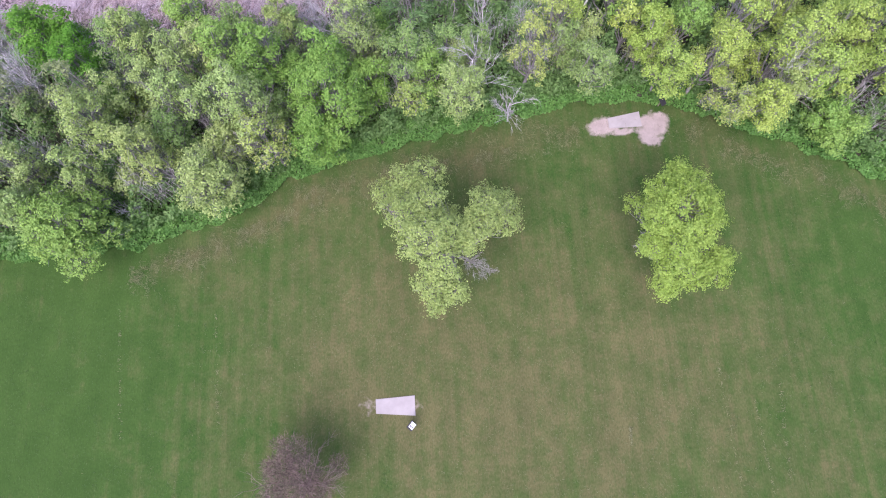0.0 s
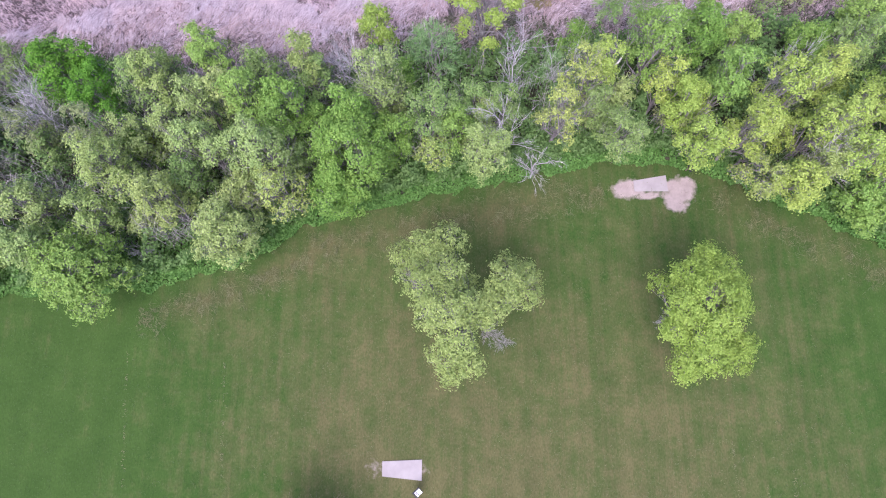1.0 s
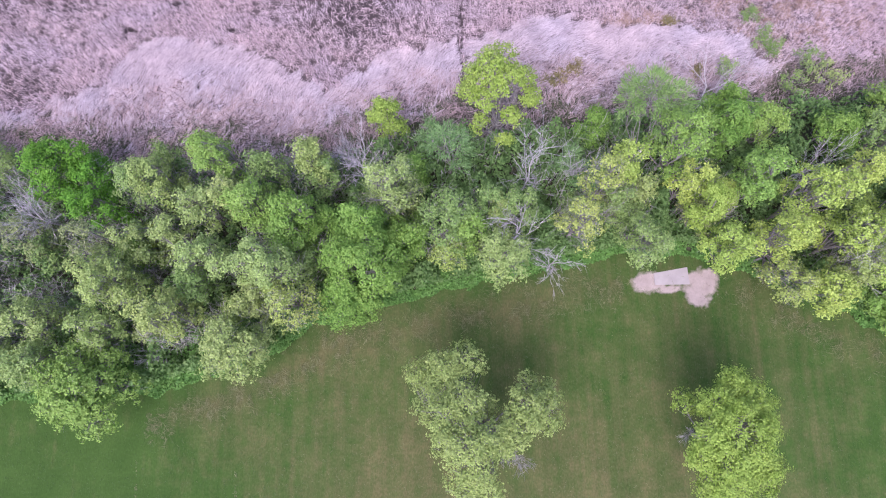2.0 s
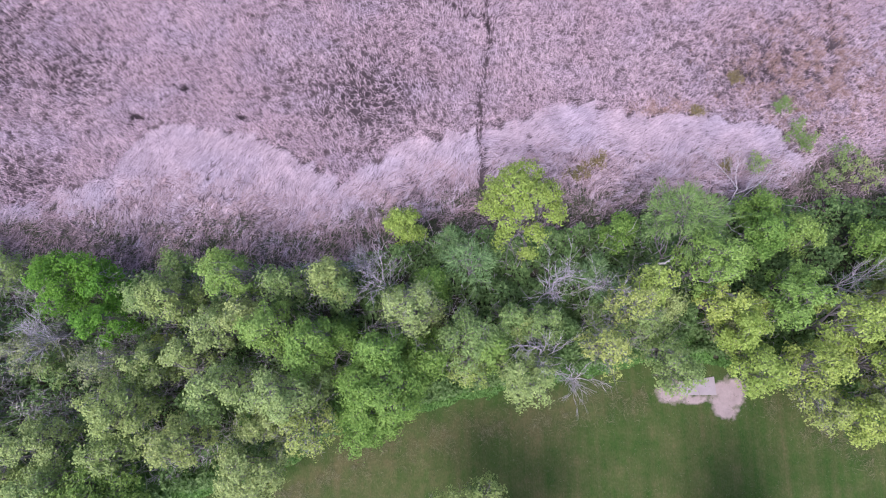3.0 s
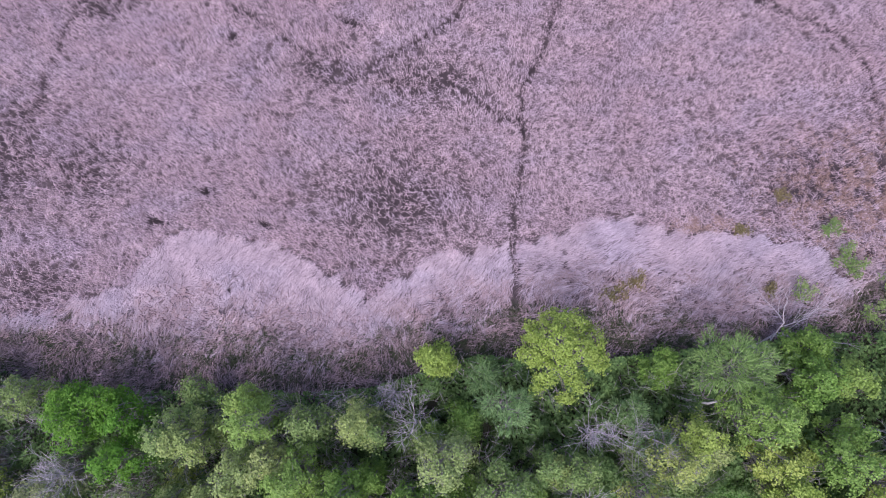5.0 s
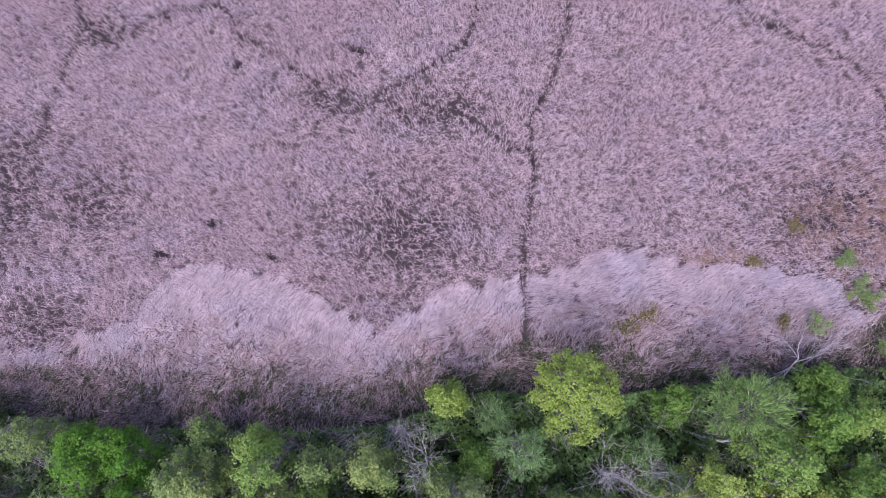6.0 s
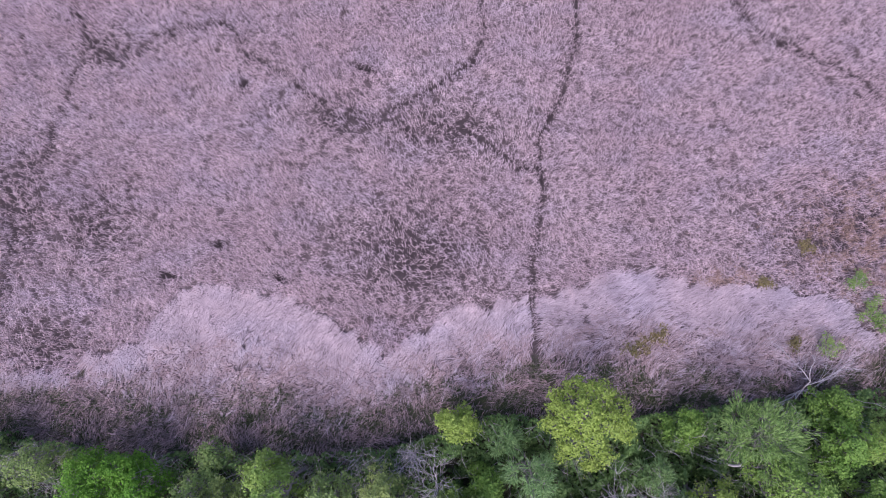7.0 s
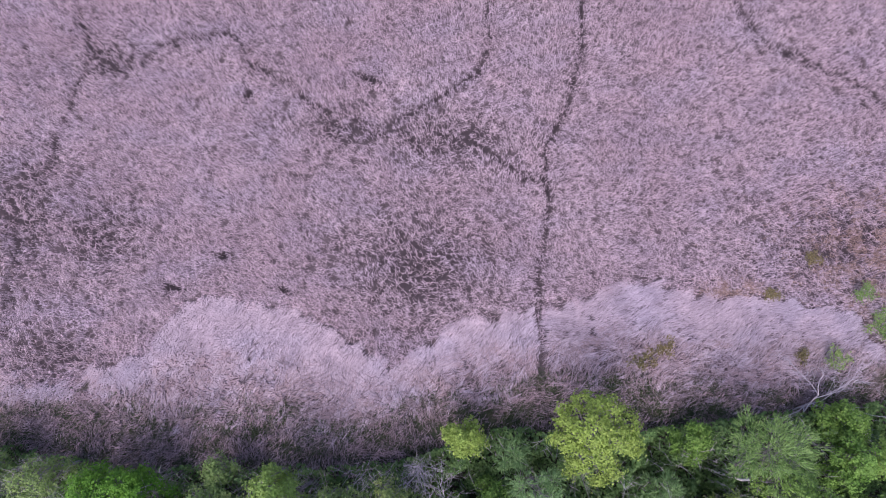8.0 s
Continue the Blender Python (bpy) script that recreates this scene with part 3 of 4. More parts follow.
def lawn_grass():
    rng = np.random.default_rng(17)
    for name, mat, count, label in (("lawn_grass", GREEN_GRASS, 40000, "short mown green grass blades on the lawn"), ("lawn_straw", DRY_TURF, 26000, "short dead straw blades in the turf of the lawn")):
        x, y = rng.uniform(-44, 54, count), rng.uniform(-13, 30, count)
        want = dryness(x, y) + 0.35 * waves(rng, 24, 0.8, 4)(x, y)
        if mat is GREEN_GRASS:
            want = 0.8 - want
        keep = (y < lawn_edge(x) - 0.2) & (want + rng.normal(0, 0.15, count) > 0.35)
        for cx, cy, rx, ry in ((0, 0, 2.1, 1.2), (25, 27, 1.9, 1.2), (22.9, 26.7, 1.4, 0.8), (28, 26, 1.3, 1.5), (27.2, 25.0, 1.2, 0.8)):
            keep &= np.hypot((x - cx) / rx, (y - cy) / ry) > 1
        x, y = x[keep], y[keep]
        n = len(x)
        length = rng.uniform(0.10, 0.30, n)
        v, q, t = strands(rng, x, y, length, rng.uniform(0.03, 0.09, n), rng.uniform(0.02, 0.045, n), rng.uniform(0, 2 * math.pi, n), length * 0.2, 0.04)
        thing_of(name, mesh_of(name, v, q, t), mat, label, "grass", kind="stuff")


def dry_grass():
    rng = np.random.default_rng(15)
    count = 26000
    x = rng.uniform(-26, 56, count)
    strip = rng.normal(2.6, 1.1, count)
    y = lawn_edge(x) - strip
    clump = waves(rng, 26, 1.2, 5)(x, y)
    want = np.where((x > 20) & (x < 31), 0.05, np.where(x > 31, 0.4, 0.6))
    keep = (clump + rng.normal(0, 0.4, count) > 0.0) & (rng.uniform(0, 1, count) < want)
    x, y = x[keep], y[keep]
    n = len(x)
    length = rng.uniform(0.25, 0.85, n)
    way = waves(rng, 16, 1.0, 3.5)(x, y) * 2.6 + rng.normal(0, 0.45, n)
    v, q, t = strands(rng, x, y, length, rng.uniform(0.06, 0.22, n), rng.uniform(0.012, 0.028, n), way, length * 0.2, 0.05)
    thing_of("dry_grass", mesh_of("dry_grass", v, q, t), DRY_GRASS, "unmown straw-coloured grass along the edge of the lawn", "grass", kind="stuff")


def straw_lines():
    """Rows of pale clippings left along the mower's runs."""
    rng = np.random.default_rng(19)
    xs, ys = [], []
    for ax, ay, bx, by in MOWER_RUNS:
        t = rng.uniform(0, 1, 160)
        lump = np.sin(t * 37 + ax) + np.sin(t * 71) + rng.normal(0, 0.5, 160) > 0
        xs.append((ax + (bx - ax) * t + rng.normal(0, 0.07, 160))[lump])
        ys.append((ay + (by - ay) * t)[lump])
    x, y = np.concatenate(xs), np.concatenate(ys)
    n = len(x)
    length = rng.uniform(0.1, 0.25, n)
    v, q, t = strands(rng, x, y, length, rng.uniform(0.03, 0.09, n), rng.uniform(0.03, 0.06, n), rng.uniform(0, 2 * math.pi, n), length * 0.2, 0.04)
    thing_of("grass_clippings", mesh_of("grass_clippings", v, q, t), DRY_GRASS, "rows of pale dry grass clippings on the lawn", "grass", kind="stuff")


def undergrowth():
    """Low shrubs and herbs: a dark floor layer and a lusher fringe towards the lawn."""
    rng = np.random.default_rng(16)
    for name, mat, count, label in (("undergrowth", LEAF["under"], 118000, "dark green undergrowth on the floor of the wood"),
                                    ("hedge_fringe", LEAF["fringe"], 66000, "lush low green shrubs where the wood meets the lawn")):
        x = rng.uniform(-60, 62, count)
        if name == "undergrowth":
            y = lawn_edge(x) + 1 + rng.uniform(0, 1, count) * np.maximum(bank_edge(x) - lawn_edge(x) - 1.5, 2)
            tall = 2.6 + 2.2 * waves(rng, 30, 1.8, 6)(x, y)
        else:
            y = lawn_edge(x) + 0.1 + np.abs(rng.normal(0, 2.4, count))
            y = y + 0.35 * waves(rng, 20, 1.5, 6)(x, y)
            tall = (0.95 + 0.6 * waves(rng, 24, 1.2, 5)(x, y)) * np.clip((y - lawn_edge(x)) * 0.9 + 0.15, 0.15, 1)
        keep = tall > 0.12
        x, y, tall = x[keep], y[keep], tall[keep]
        z = tall * rng.uniform(0.3, 1.0, len(x)) ** 0.7 + 0.05
        v, q = leaves(rng, np.stack([x, y, z], 1), np.zeros((len(x), 3)), 0.19 if name == "undergrowth" else 0.15, 0.9)
        thing_of(name, mesh_of(name, v, q), mat, label, "undergrowth", kind="stuff")


standing_reeds()
flattened_reeds()
weathered_reeds()
russet_reeds()
sedge_bank()
brushwood()
lawn_grass()
dry_grass()
straw_lines()
undergrowth()

# ---- trees ----
LABELS = {
    "yellow": "broadleaf tree in young yellow-green spring leaf",
    "spring": "broadleaf tree in pale lime spring leaf",
    "lime": "full tree in fresh yellow-green leaf",
    "pale": "broadleaf tree with pale grey-green young leaves",
    "fresh": "leafy tree with fresh light green foliage",
    "bright": "dense rounded tree with bright green foliage",
    "vivid": "bushy tree in deep saturated green leaf",
    "olive": "thin-leaved tree with olive green foliage",
    "straw": "half-bare tree with sparse yellow leaves and grey branches",
    "teal": "feathery shrubby tree with cool blue-green leaves",
    "dusty": "sparse brownish-green tree with thin twigs",
    "greyed": "pale-leaved tree above a skirt of bare grey branches",
    "feather": "leaning feathery green tree with a white trunk",
    "dead": "dead leafless tree with bleached grey branches",
}
DENSITY = {"lime": 1.4, "spring": 1.1, "yellow": 0.95, "pale": 1.0, "fresh": 1.1, "bright": 1.25, "vivid": 1.2, "olive": 0.75, "straw": 0.5, "teal": 0.65, "dusty": 0.45, "greyed": 0.8, "feather": 0.9}


TWIGS = {"yellow": 40, "spring": 45, "pale": 50, "olive": 60, "straw": 150, "greyed": 110, "dusty": 90, "fresh": 18}


def twiggy(rng, wood, start, way, length, radius, depth, forks=(3, 6)):
    """A bare branch that forks into finer ones."""
    way = way / np.linalg.norm(way)
    end = start + way * length
    steps = 4 if depth > 1 else 3 if depth else 2
    points = bowed(rng, start, end, 0.07, steps)
    wood.branch(points, np.linspace(radius, radius * 0.45, steps), 4 if depth > 1 else 3)
    if depth == 0:
        return
    for _ in range(rng.integers(*forks)):
        at = rng.uniform(0.35, 1.0)
        base = points[min(steps - 1, int(at * steps))]
        turn = way + rng.normal(0, 0.45, 3) + np.array([0, 0, 0.12])
        twiggy(rng, wood, base, turn, length * rng.uniform(0.42, 0.7), max(0.011, radius * 0.45), depth - 1, forks)


def bare_tree(name, x, y, height, spread, wood_material, seed, label, limbs=6, depth=3, thick=0.13, group="", lean=(0, 0), forks=(3, 6), heads=()):
    rng = np.random.default_rng(seed)
    ob = tagged(new(name), label, "tree", group)
    ob.location = (x, y, 0)
    wood = Wood()
    top = np.array([lean[0], lean[1], height * 0.6])
    stem = bowed(rng, (0, 0, -0.2), top, 0.04, 6)
    wood.branch(stem, np.linspace(thick, thick * 0.55, 6), 6)
    part("trunk", wood.mesh("trunk"), wood_material, ob)
    for i in range(limbs):
        a = i * 2.4 + rng.uniform(-0.4, 0.4)
        start = stem[rng.integers(2, 6)]
        out = spread * rng.uniform(0.25, 0.62)
        reach = np.array([math.cos(a) * out, math.sin(a) * out, height * rng.uniform(0.10, 0.36)])
        limb = Wood()
        twiggy(rng, limb, start, reach, np.linalg.norm(reach), thick * 0.45, depth, forks)
        part("limb", limb.mesh("limb"), wood_material, ob)
    if heads:
        clouds = [twig_cloud(rng, np.array([hx - x, hy - y, hz]), hr, int(620 * hr * hr), 0.34, 0.015) for hx, hy, hz, hr in heads]
        tagged(part("twig_spray", twig_mesh("twig_spray", clouds), BROWN_TWIG, ob, "dense fine reddish-brown twigs"), kind="stuff")
    return ob


def crown_lobes(rng, x, y, height, radius):
    """An upright uneven crown: heads that wind up round the stem, widest below the middle, one at the top."""
    lobes, count = [], int(6 + radius * 2.0)
    for i in range(count):
        u = (i + 0.5) / count
        ring = radius * 0.72 * math.sqrt(max(0.02, 1 - ((u - 0.25) / 0.76) ** 2)) * rng.uniform(0.55, 1.0)
        a = i * 2.4 + rng.uniform(-0.5, 0.5)
        lr = max(0.42, radius * rng.uniform(0.27, 0.40) * (1.08 - 0.32 * u))
        lobes.append((x + ring * math.cos(a), y + ring * math.sin(a), height * (0.40 + 0.52 * u + rng.normal(0, 0.03)), lr))
    return lobes


def tree(name, x, y, height, radius, kind, seed, lobes=None, base=None, label="", group="trees of the wood belt", bark=None, bare=0, fork=None, tufts=(), leaf=0.115, amount=125, slim=1.0, loose=1.0):
    """A broadleaf tree: a trunk, limbs that end in heads of the crown, and tight clumps of small leaves round the twigs."""
    rng = np.random.default_rng(seed)
    ob = tagged(new(name), label or LABELS[kind], "tree", group)
    bx, by = base if base else (x + rng.normal(0, 0.3), y + rng.normal(0, 0.3))
    if group == "trees of the wood belt":
        by = max(by, float(lawn_edge(bx)) + 1.6)
    ob.location = (bx, by, 0)
    density = DENSITY[kind]
    if lobes is None:
        lobes = crown_lobes(rng, x, y, height, radius)
    fork = np.array(fork or (rng.normal(0, 0.2), rng.normal(0, 0.2), height * 0.3))
    thick = (0.011 * height + 0.014 * radius) * slim
    wood = Wood()
    wood.branch(bowed(rng, (0, 0, -0.25), fork, 0.03, 5), np.linspace(thick * 1.25, thick * 0.8, 5), 8)
    part("trunk", wood.mesh("trunk"), bark or BARK, ob)
    middles, outs, clouds = [], [], []
    axis = np.array([x - bx, y - by, height * 0.62])
    for lx, ly, lz, lr in lobes:
        limb = Wood()
        clouds.append(twig_cloud(rng, np.array([lx - bx, ly - by, lz - 0.25 * lr]), lr * 0.95, int(TWIGS.get(kind, 0) * lr * lr) + 1, 0.38, 0.011))
        middle = np.array([lx - bx, ly - by, lz])
        stem = bowed(rng, fork * rng.uniform(0.7, 1.0), middle - (0, 0, lr * 0.5), 0.08, 5)
        limb.branch(stem, np.linspace(thick * 0.4, thick * 0.13, 5), 5)
        clumps = max(7, int(17 * lr ** 1.8 * density + 4))
        squash = rng.uniform(0.7, 1.25, 3) * np.array([1, 1, 0.9])
        for i in range(clumps):
            zed = 1 - 1.5 * (i + 0.5) / clumps
            a = i * 2.399963 + rng.uniform(-0.6, 0.6)
            flat = math.sqrt(max(0.0, 1 - zed * zed))
            way = np.array([flat * math.cos(a), flat * math.sin(a), zed]) + rng.normal(0, 0.14, 3)
            spot = middle + way * squash * lr * rng.uniform(0.72, 1.08)
            limb.branch(bowed(rng, stem[rng.integers(2, 5)], spot, 0.08, 3), (thick * 0.13, thick * 0.08, 0.01), 3)
            size = rng.uniform(0.12, 0.27) * loose
            number = int(amount * size / loose * (0.7 + 0.3 * density) * rng.uniform(0.7, 1.2))
            heart = rng.normal(0, 1, (number, 3)) * size * np.array([1, 1, 0.75])
            middles.append(spot + heart)
            outs.append(way * 0.7 + heart / size * 0.3 + (spot - axis) * np.array([0.55, 0.55, 0.3]) / radius)
        part("limb", limb.mesh("limb"), BARK, ob)
    for tx, ty, tz in tufts:
        limb = Wood()
        reach = np.array([tx - bx, ty - by, tz]) - fork
        twiggy(rng, limb, fork + reach * 0.35, reach, np.linalg.norm(reach) * 0.44, 0.026, 3, (5, 8))
        limb.branch(bowed(rng, fork * 0.9, fork + reach * 0.37, 0.03, 3), (0.06, 0.045, 0.03), 5)
        part("limb", limb.mesh("limb"), BRUSH, ob, "bare limb ending in dense grey twigs")
    for _ in range(bare):
        limb = Wood()
        a = rng.uniform(0, 2 * math.pi)
        reach = np.array([math.cos(a) * radius * 0.6, math.sin(a) * radius * 0.6, height * rng.uniform(0.05, 0.3)])
        twiggy(rng, limb, fork * rng.uniform(0.9, 1.6), reach, np.linalg.norm(reach), thick * 0.3, 2)
        part("limb", limb.mesh("limb"), BARK, ob, "bare twiggy limb")
    v, q = leaves(rng, np.concatenate(middles), np.concatenate(outs), leaf, frond=kind in ("teal", "feather"))
    if TWIGS.get(kind, 0):
        tagged(part("twig_spray", twig_mesh("twig_spray", clouds), GREY_TWIG, ob, "fine bare grey twigs"), kind="stuff")
    part("crown", mesh_of("crown", v, q), LEAF["pale" if kind == "greyed" else kind], ob)
    return ob


def wood_tree(kind, x, y, height, radius, seed):
    where = ", beside the lawn" if y < lawn_edge(x) + 5 else ", by the marsh bank" if y > bank_edge(x) - 4 else ", inside the wood"
    label = LABELS[kind] + where
    if kind == "dead":
        return bare_tree("dead_tree", x, y, height, radius * 1.1, DEADWOOD, seed, label, 8, 2, 0.085, "trees of the wood belt", forks=(5, 9))
    bare = {"straw": 6, "greyed": 8, "dusty": 3, "olive": 2, "yellow": 1, "pale": 1, "teal": 1}.get(kind, 0)
    name = {"teal": "willow_tree", "feather": "willow_tree", "bright": "maple_tree", "vivid": "maple_tree"}.get(kind, "cottonwood_tree")
    return tree(name, x, y, height, radius, kind, seed, label=label, bark=WHITEWOOD if kind == "feather" else None, bare=bare)


wood_tree("fresh", -29.0, 17.4, 9, 4.4, 101)
wood_tree("pale", -33.4, 19.7, 10, 2.5, 102)
wood_tree("pale", -33.8, 23.8, 11, 2.6, 103)
wood_tree("dusty", -27.4, 29.9, 13.5, 2.1, 104)
wood_tree("spring", -25.7, 26.4, 14, 2.9, 105)
wood_tree("spring", -27.5, 22.5, 11, 2.1, 106)
wood_tree("spring", -21.2, 23.5, 12.5, 2.7, 107)
wood_tree("pale", -15.6, 20.8, 10, 3.6, 108)
wood_tree("straw", -10.7, 24.4, 11, 2.6, 109)
wood_tree("pale", -12.0, 27.2, 14.5, 3.2, 110)
wood_tree("pale", -17.4, 28.3, 14, 2.2, 111)
wood_tree("bright", -9.9, 31.6, 15, 2.2, 112)
wood_tree("pale", -16.0, 33.9, 13, 1.9, 113)
wood_tree("fresh", -18.7, 38.6, 11, 1.7, 114)
wood_tree("olive", -24.7, 35.9, 11, 2.8, 115)
wood_tree("vivid", -32.8, 37.6, 10.5, 3.5, 116)
wood_tree("vivid", -29.0, 33.6, 10, 2.4, 117)
wood_tree("dead", -33.4, 32.4, 11.5, 2.4, 118)
wood_tree("pale", -24.4, 30.0, 11, 2.2, 119)
wood_tree("olive", -19.6, 26.5, 9.5, 2.4, 120)
wood_tree("bright", -4.5, 27.7, 13, 4.0, 121)
wood_tree("bright", -6.0, 24.8, 9, 3.0, 122)
wood_tree("bright", -0.9, 29.9, 10, 2.6, 123)
wood_tree("greyed", -1.8, 34.1, 14.5, 2.8, 124)
wood_tree("olive", 3.1, 31.6, 11.5, 3.0, 125)
wood_tree("straw", 3.2, 29.1, 7, 2.0, 126)
wood_tree("pale", 8.0, 28.5, 10, 2.7, 127)
wood_tree("dead", 9.2, 30.7, 12.5, 3.0, 128)
wood_tree("dead", 10.6, 36.4, 12, 1.6, 129)
wood_tree("dead", 12.8, 28.0, 6.5, 2.6, 130)
wood_tree("straw", 14.5, 30.6, 13.5, 2.2, 131)
wood_tree("straw", 16.3, 34.2, 14, 2.1, 204)
wood_tree("dead", 15.3, 35.8, 10.5, 1.3, 205)
wood_tree("dead", -24.8, 20.4, 3.2, 1.6, 207)
wood_tree("dead", 36.6, 36.4, 9, 2.2, 208)
wood_tree("dead", 38.4, 27.4, 9, 2.0, 209)
wood_tree("teal", 3.4, 38.2, 12, 2.4, 132)
wood_tree("yellow", 18.9, 36.2, 12, 2.1, 133)
wood_tree("yellow", 24.5, 34.3, 12, 1.9, 134)
wood_tree("olive", 20.4, 29.0, 11.5, 2.6, 135)
wood_tree("yellow", 27.9, 28.6, 10, 2.6, 136)
wood_tree("yellow", 31.6, 29.2, 12.5, 2.5, 137)
wood_tree("yellow", 34.6, 32.6, 14.5, 2.9, 138)
wood_tree("yellow", 38.0, 29.4, 13.5, 2.8, 139)
wood_tree("straw", 33.1, 25.7, 8.5, 2.8, 140)
wood_tree("yellow", 36.2, 24.7, 9.5, 2.6, 141)
wood_tree("yellow", 40.4, 27.0, 11.5, 2.5, 142)
wood_tree("bright", 29.9, 40.7, 9, 2.3, 143)
wood_tree("fresh", 32.0, 36.5, 9.5, 1.8, 144)
wood_tree("olive", 43.4, 38.7, 11, 2.8, 145)
wood_tree("yellow", 38.9, 34.5, 13, 2.1, 146)
wood_tree("fresh", 44.1, 22.9, 5.5, 2.8, 147)
wood_tree("dusty", 25.9, 31.9, 8, 1.9, 148)
wood_tree("olive", 18.2, 33.3, 9, 2.2, 150)
wood_tree("pale", -14.4, 24.7, 9, 2.0, 151)
wood_tree("olive", -26.0, 27.1, 9, 2.0, 152)
wood_tree("olive", -8.0, 36.2, 10, 1.9, 153)
wood_tree("bright", 30.6, 43.4, 6.8, 2.4, 154)
wood_tree("fresh", 32.8, 40.7, 9, 2.3, 155)
wood_tree("fresh", 23.9, 37.6, 14, 3.0, 156)
wood_tree("fresh", 30.3, 34.3, 12.5, 2.4, 157)
wood_tree("bright", 17.5, 41.6, 6, 2.1, 158)
wood_tree("lime", -2.5, 42.1, 9, 2.0, 159)
wood_tree("dead", -4.2, 36.7, 9.5, 2.4, 160)
wood_tree("dead", -6.7, 38.8, 7, 1.5, 161)
wood_tree("spring", -8.8, 37.0, 12.5, 2.1, 162)
wood_tree("olive", -13.3, 36.7, 10.5, 2.1, 163)
wood_tree("fresh", -17.3, 37.0, 13.5, 2.3, 164)
wood_tree("spring", -22.9, 35.6, 12.5, 2.2, 165)
wood_tree("olive", -23.9, 39.1, 7, 1.6, 166)
wood_tree("teal", 16.3, 35.3, 8.5, 1.8, 167)
wood_tree("olive", 9.6, 33.0, 10, 2.1, 168)
wood_tree("bright", 28.9, 39.1, 8, 1.3, 169)
wood_tree("olive", -38.9, 38.6, 9.5, 2.3, 170)
wood_tree("olive", 6.7, 33.2, 9.5, 2.1, 171)
wood_tree("teal", 1.4, 40.6, 7, 1.8, 172)
wood_tree("bright", -0.1, 36.9, 7.5, 1.8, 173)
wood_tree("teal", 14.7, 37.7, 7, 1.8, 174)
wood_tree("fresh", -13.9, 32.8, 13, 2.6, 175)
wood_tree("pale", -18.4, 32.8, 12.5, 2.2, 176)
wood_tree("fresh", -10.9, 29.9, 12, 2.1, 177)
wood_tree("bright", -8.0, 32.2, 8.5, 1.6, 178)
wood_tree("bright", -25.3, 29.8, 8.5, 1.8, 179)
wood_tree("pale", -21.3, 30.7, 11, 1.9, 180)
wood_tree("vivid", -29.8, 36.8, 8.5, 1.9, 181)
wood_tree("lime", 25.8, 32.2, 12, 2.2, 182)
wood_tree("fresh", 5.0, 30.8, 9.5, 1.8, 183)
wood_tree("dusty", -35.0, 31.1, 10, 2.4, 184)
wood_tree("bright", -4.3, 30.7, 14, 2.2, 185)
wood_tree("olive", -42, 24, 11, 3.5, 186)
wood_tree("yellow", -43, 31, 12, 3.5, 187)
wood_tree("pale", -49, 22, 11, 4, 188)
wood_tree("olive", -50, 34, 11, 4, 189)
wood_tree("bright", -57, 28, 11, 4, 190)
wood_tree("yellow", 48, 28, 12, 3.5, 191)
wood_tree("fresh", 47, 35, 11, 3.5, 192)
wood_tree("yellow", 53, 23, 12, 4, 193)
wood_tree("pale", 55, 33, 12, 4, 194)
wood_tree("olive", 60, 27, 11, 4, 195)
wood_tree("bright", 40, 40, 8, 2.6, 196)
wood_tree("fresh", 46, 42, 8, 3, 197)
wood_tree("olive", -45, 39, 9, 3, 198)
wood_tree("yellow", 43.6, 27.6, 9, 2.4, 199)
wood_tree("yellow", 42.4, 31.5, 12, 2.6, 200)
wood_tree("yellow", 46, 31, 12, 2.6, 201)
wood_tree("fresh", 43, 24.2, 6, 2.2, 202)
wood_tree("spring", 38.6, 26.4, 10, 2.0, 203)

# smaller trees that fill the wood between the larger crowns
fill = random.Random(41)
planted = 0
while planted < 26:
    x = fill.uniform(-44, 46)
    y = fill.uniform(lawn_edge(x) + 3.5, bank_edge(x) - (4 if x < 5 else 9))
    kind = fill.choice(("pale", "olive", "yellow", "fresh", "olive", "spring"))
    h, r = fill.uniform(4.5, 7.5), fill.uniform(1.6, 2.3)
    if 16 < x < 28 and y < 31:
        continue
    planted += 1
    wood_tree(kind, round(x, 1), round(y, 1), round(h, 1), round(r, 1), 800 + planted)

# the two trees that stand alone on the lawn, and the bare one beside the tee
tree("cottonwood_tree", 5.5, 14, 13.5, 5, "spring", 501,
     lobes=[(2.6, 18.6, 8.6, 1.7), (0.5, 18.1, 7.4, 1.2), (4.2, 19.3, 8.4, 1.3), (2.4, 15.2, 9.8, 1.6), (4.2, 12.9, 11.0, 1.9), (2.7, 12.9, 9.0, 1.2), (5.0, 11.0, 9.5, 1.5), (3.9, 9.3, 8.0, 1.3), (6.0, 8.8, 7.0, 1.1), (4.4, 7.9, 6.6, 0.9),
            (7.9, 13.6, 9.0, 1.3), (9.3, 15.7, 8.8, 1.5), (10.7, 15.0, 8.0, 1.5), (8.8, 14.4, 9.0, 1.2), (9.5, 17.0, 7.6, 1.0), (7.3, 12.7, 8.8, 1.0), (6.0, 15.5, 7.8, 0.8), (4.3, 15.9, 10.2, 1.4), (6.0, 13.2, 9.8, 1.3), (2.2, 16.8, 9.0, 1.3), (11.2, 16.2, 7.2, 0.9)],
     base=(6.2, 13.0), label="large pale-leaved broadleaf tree standing alone on the lawn", group="lone lawn trees", tufts=((9.2, 10.4, 6.0), (8.5, 11.0, 6.4), (7.7, 11.5, 6.6)), leaf=0.098, amount=215, loose=1.1)
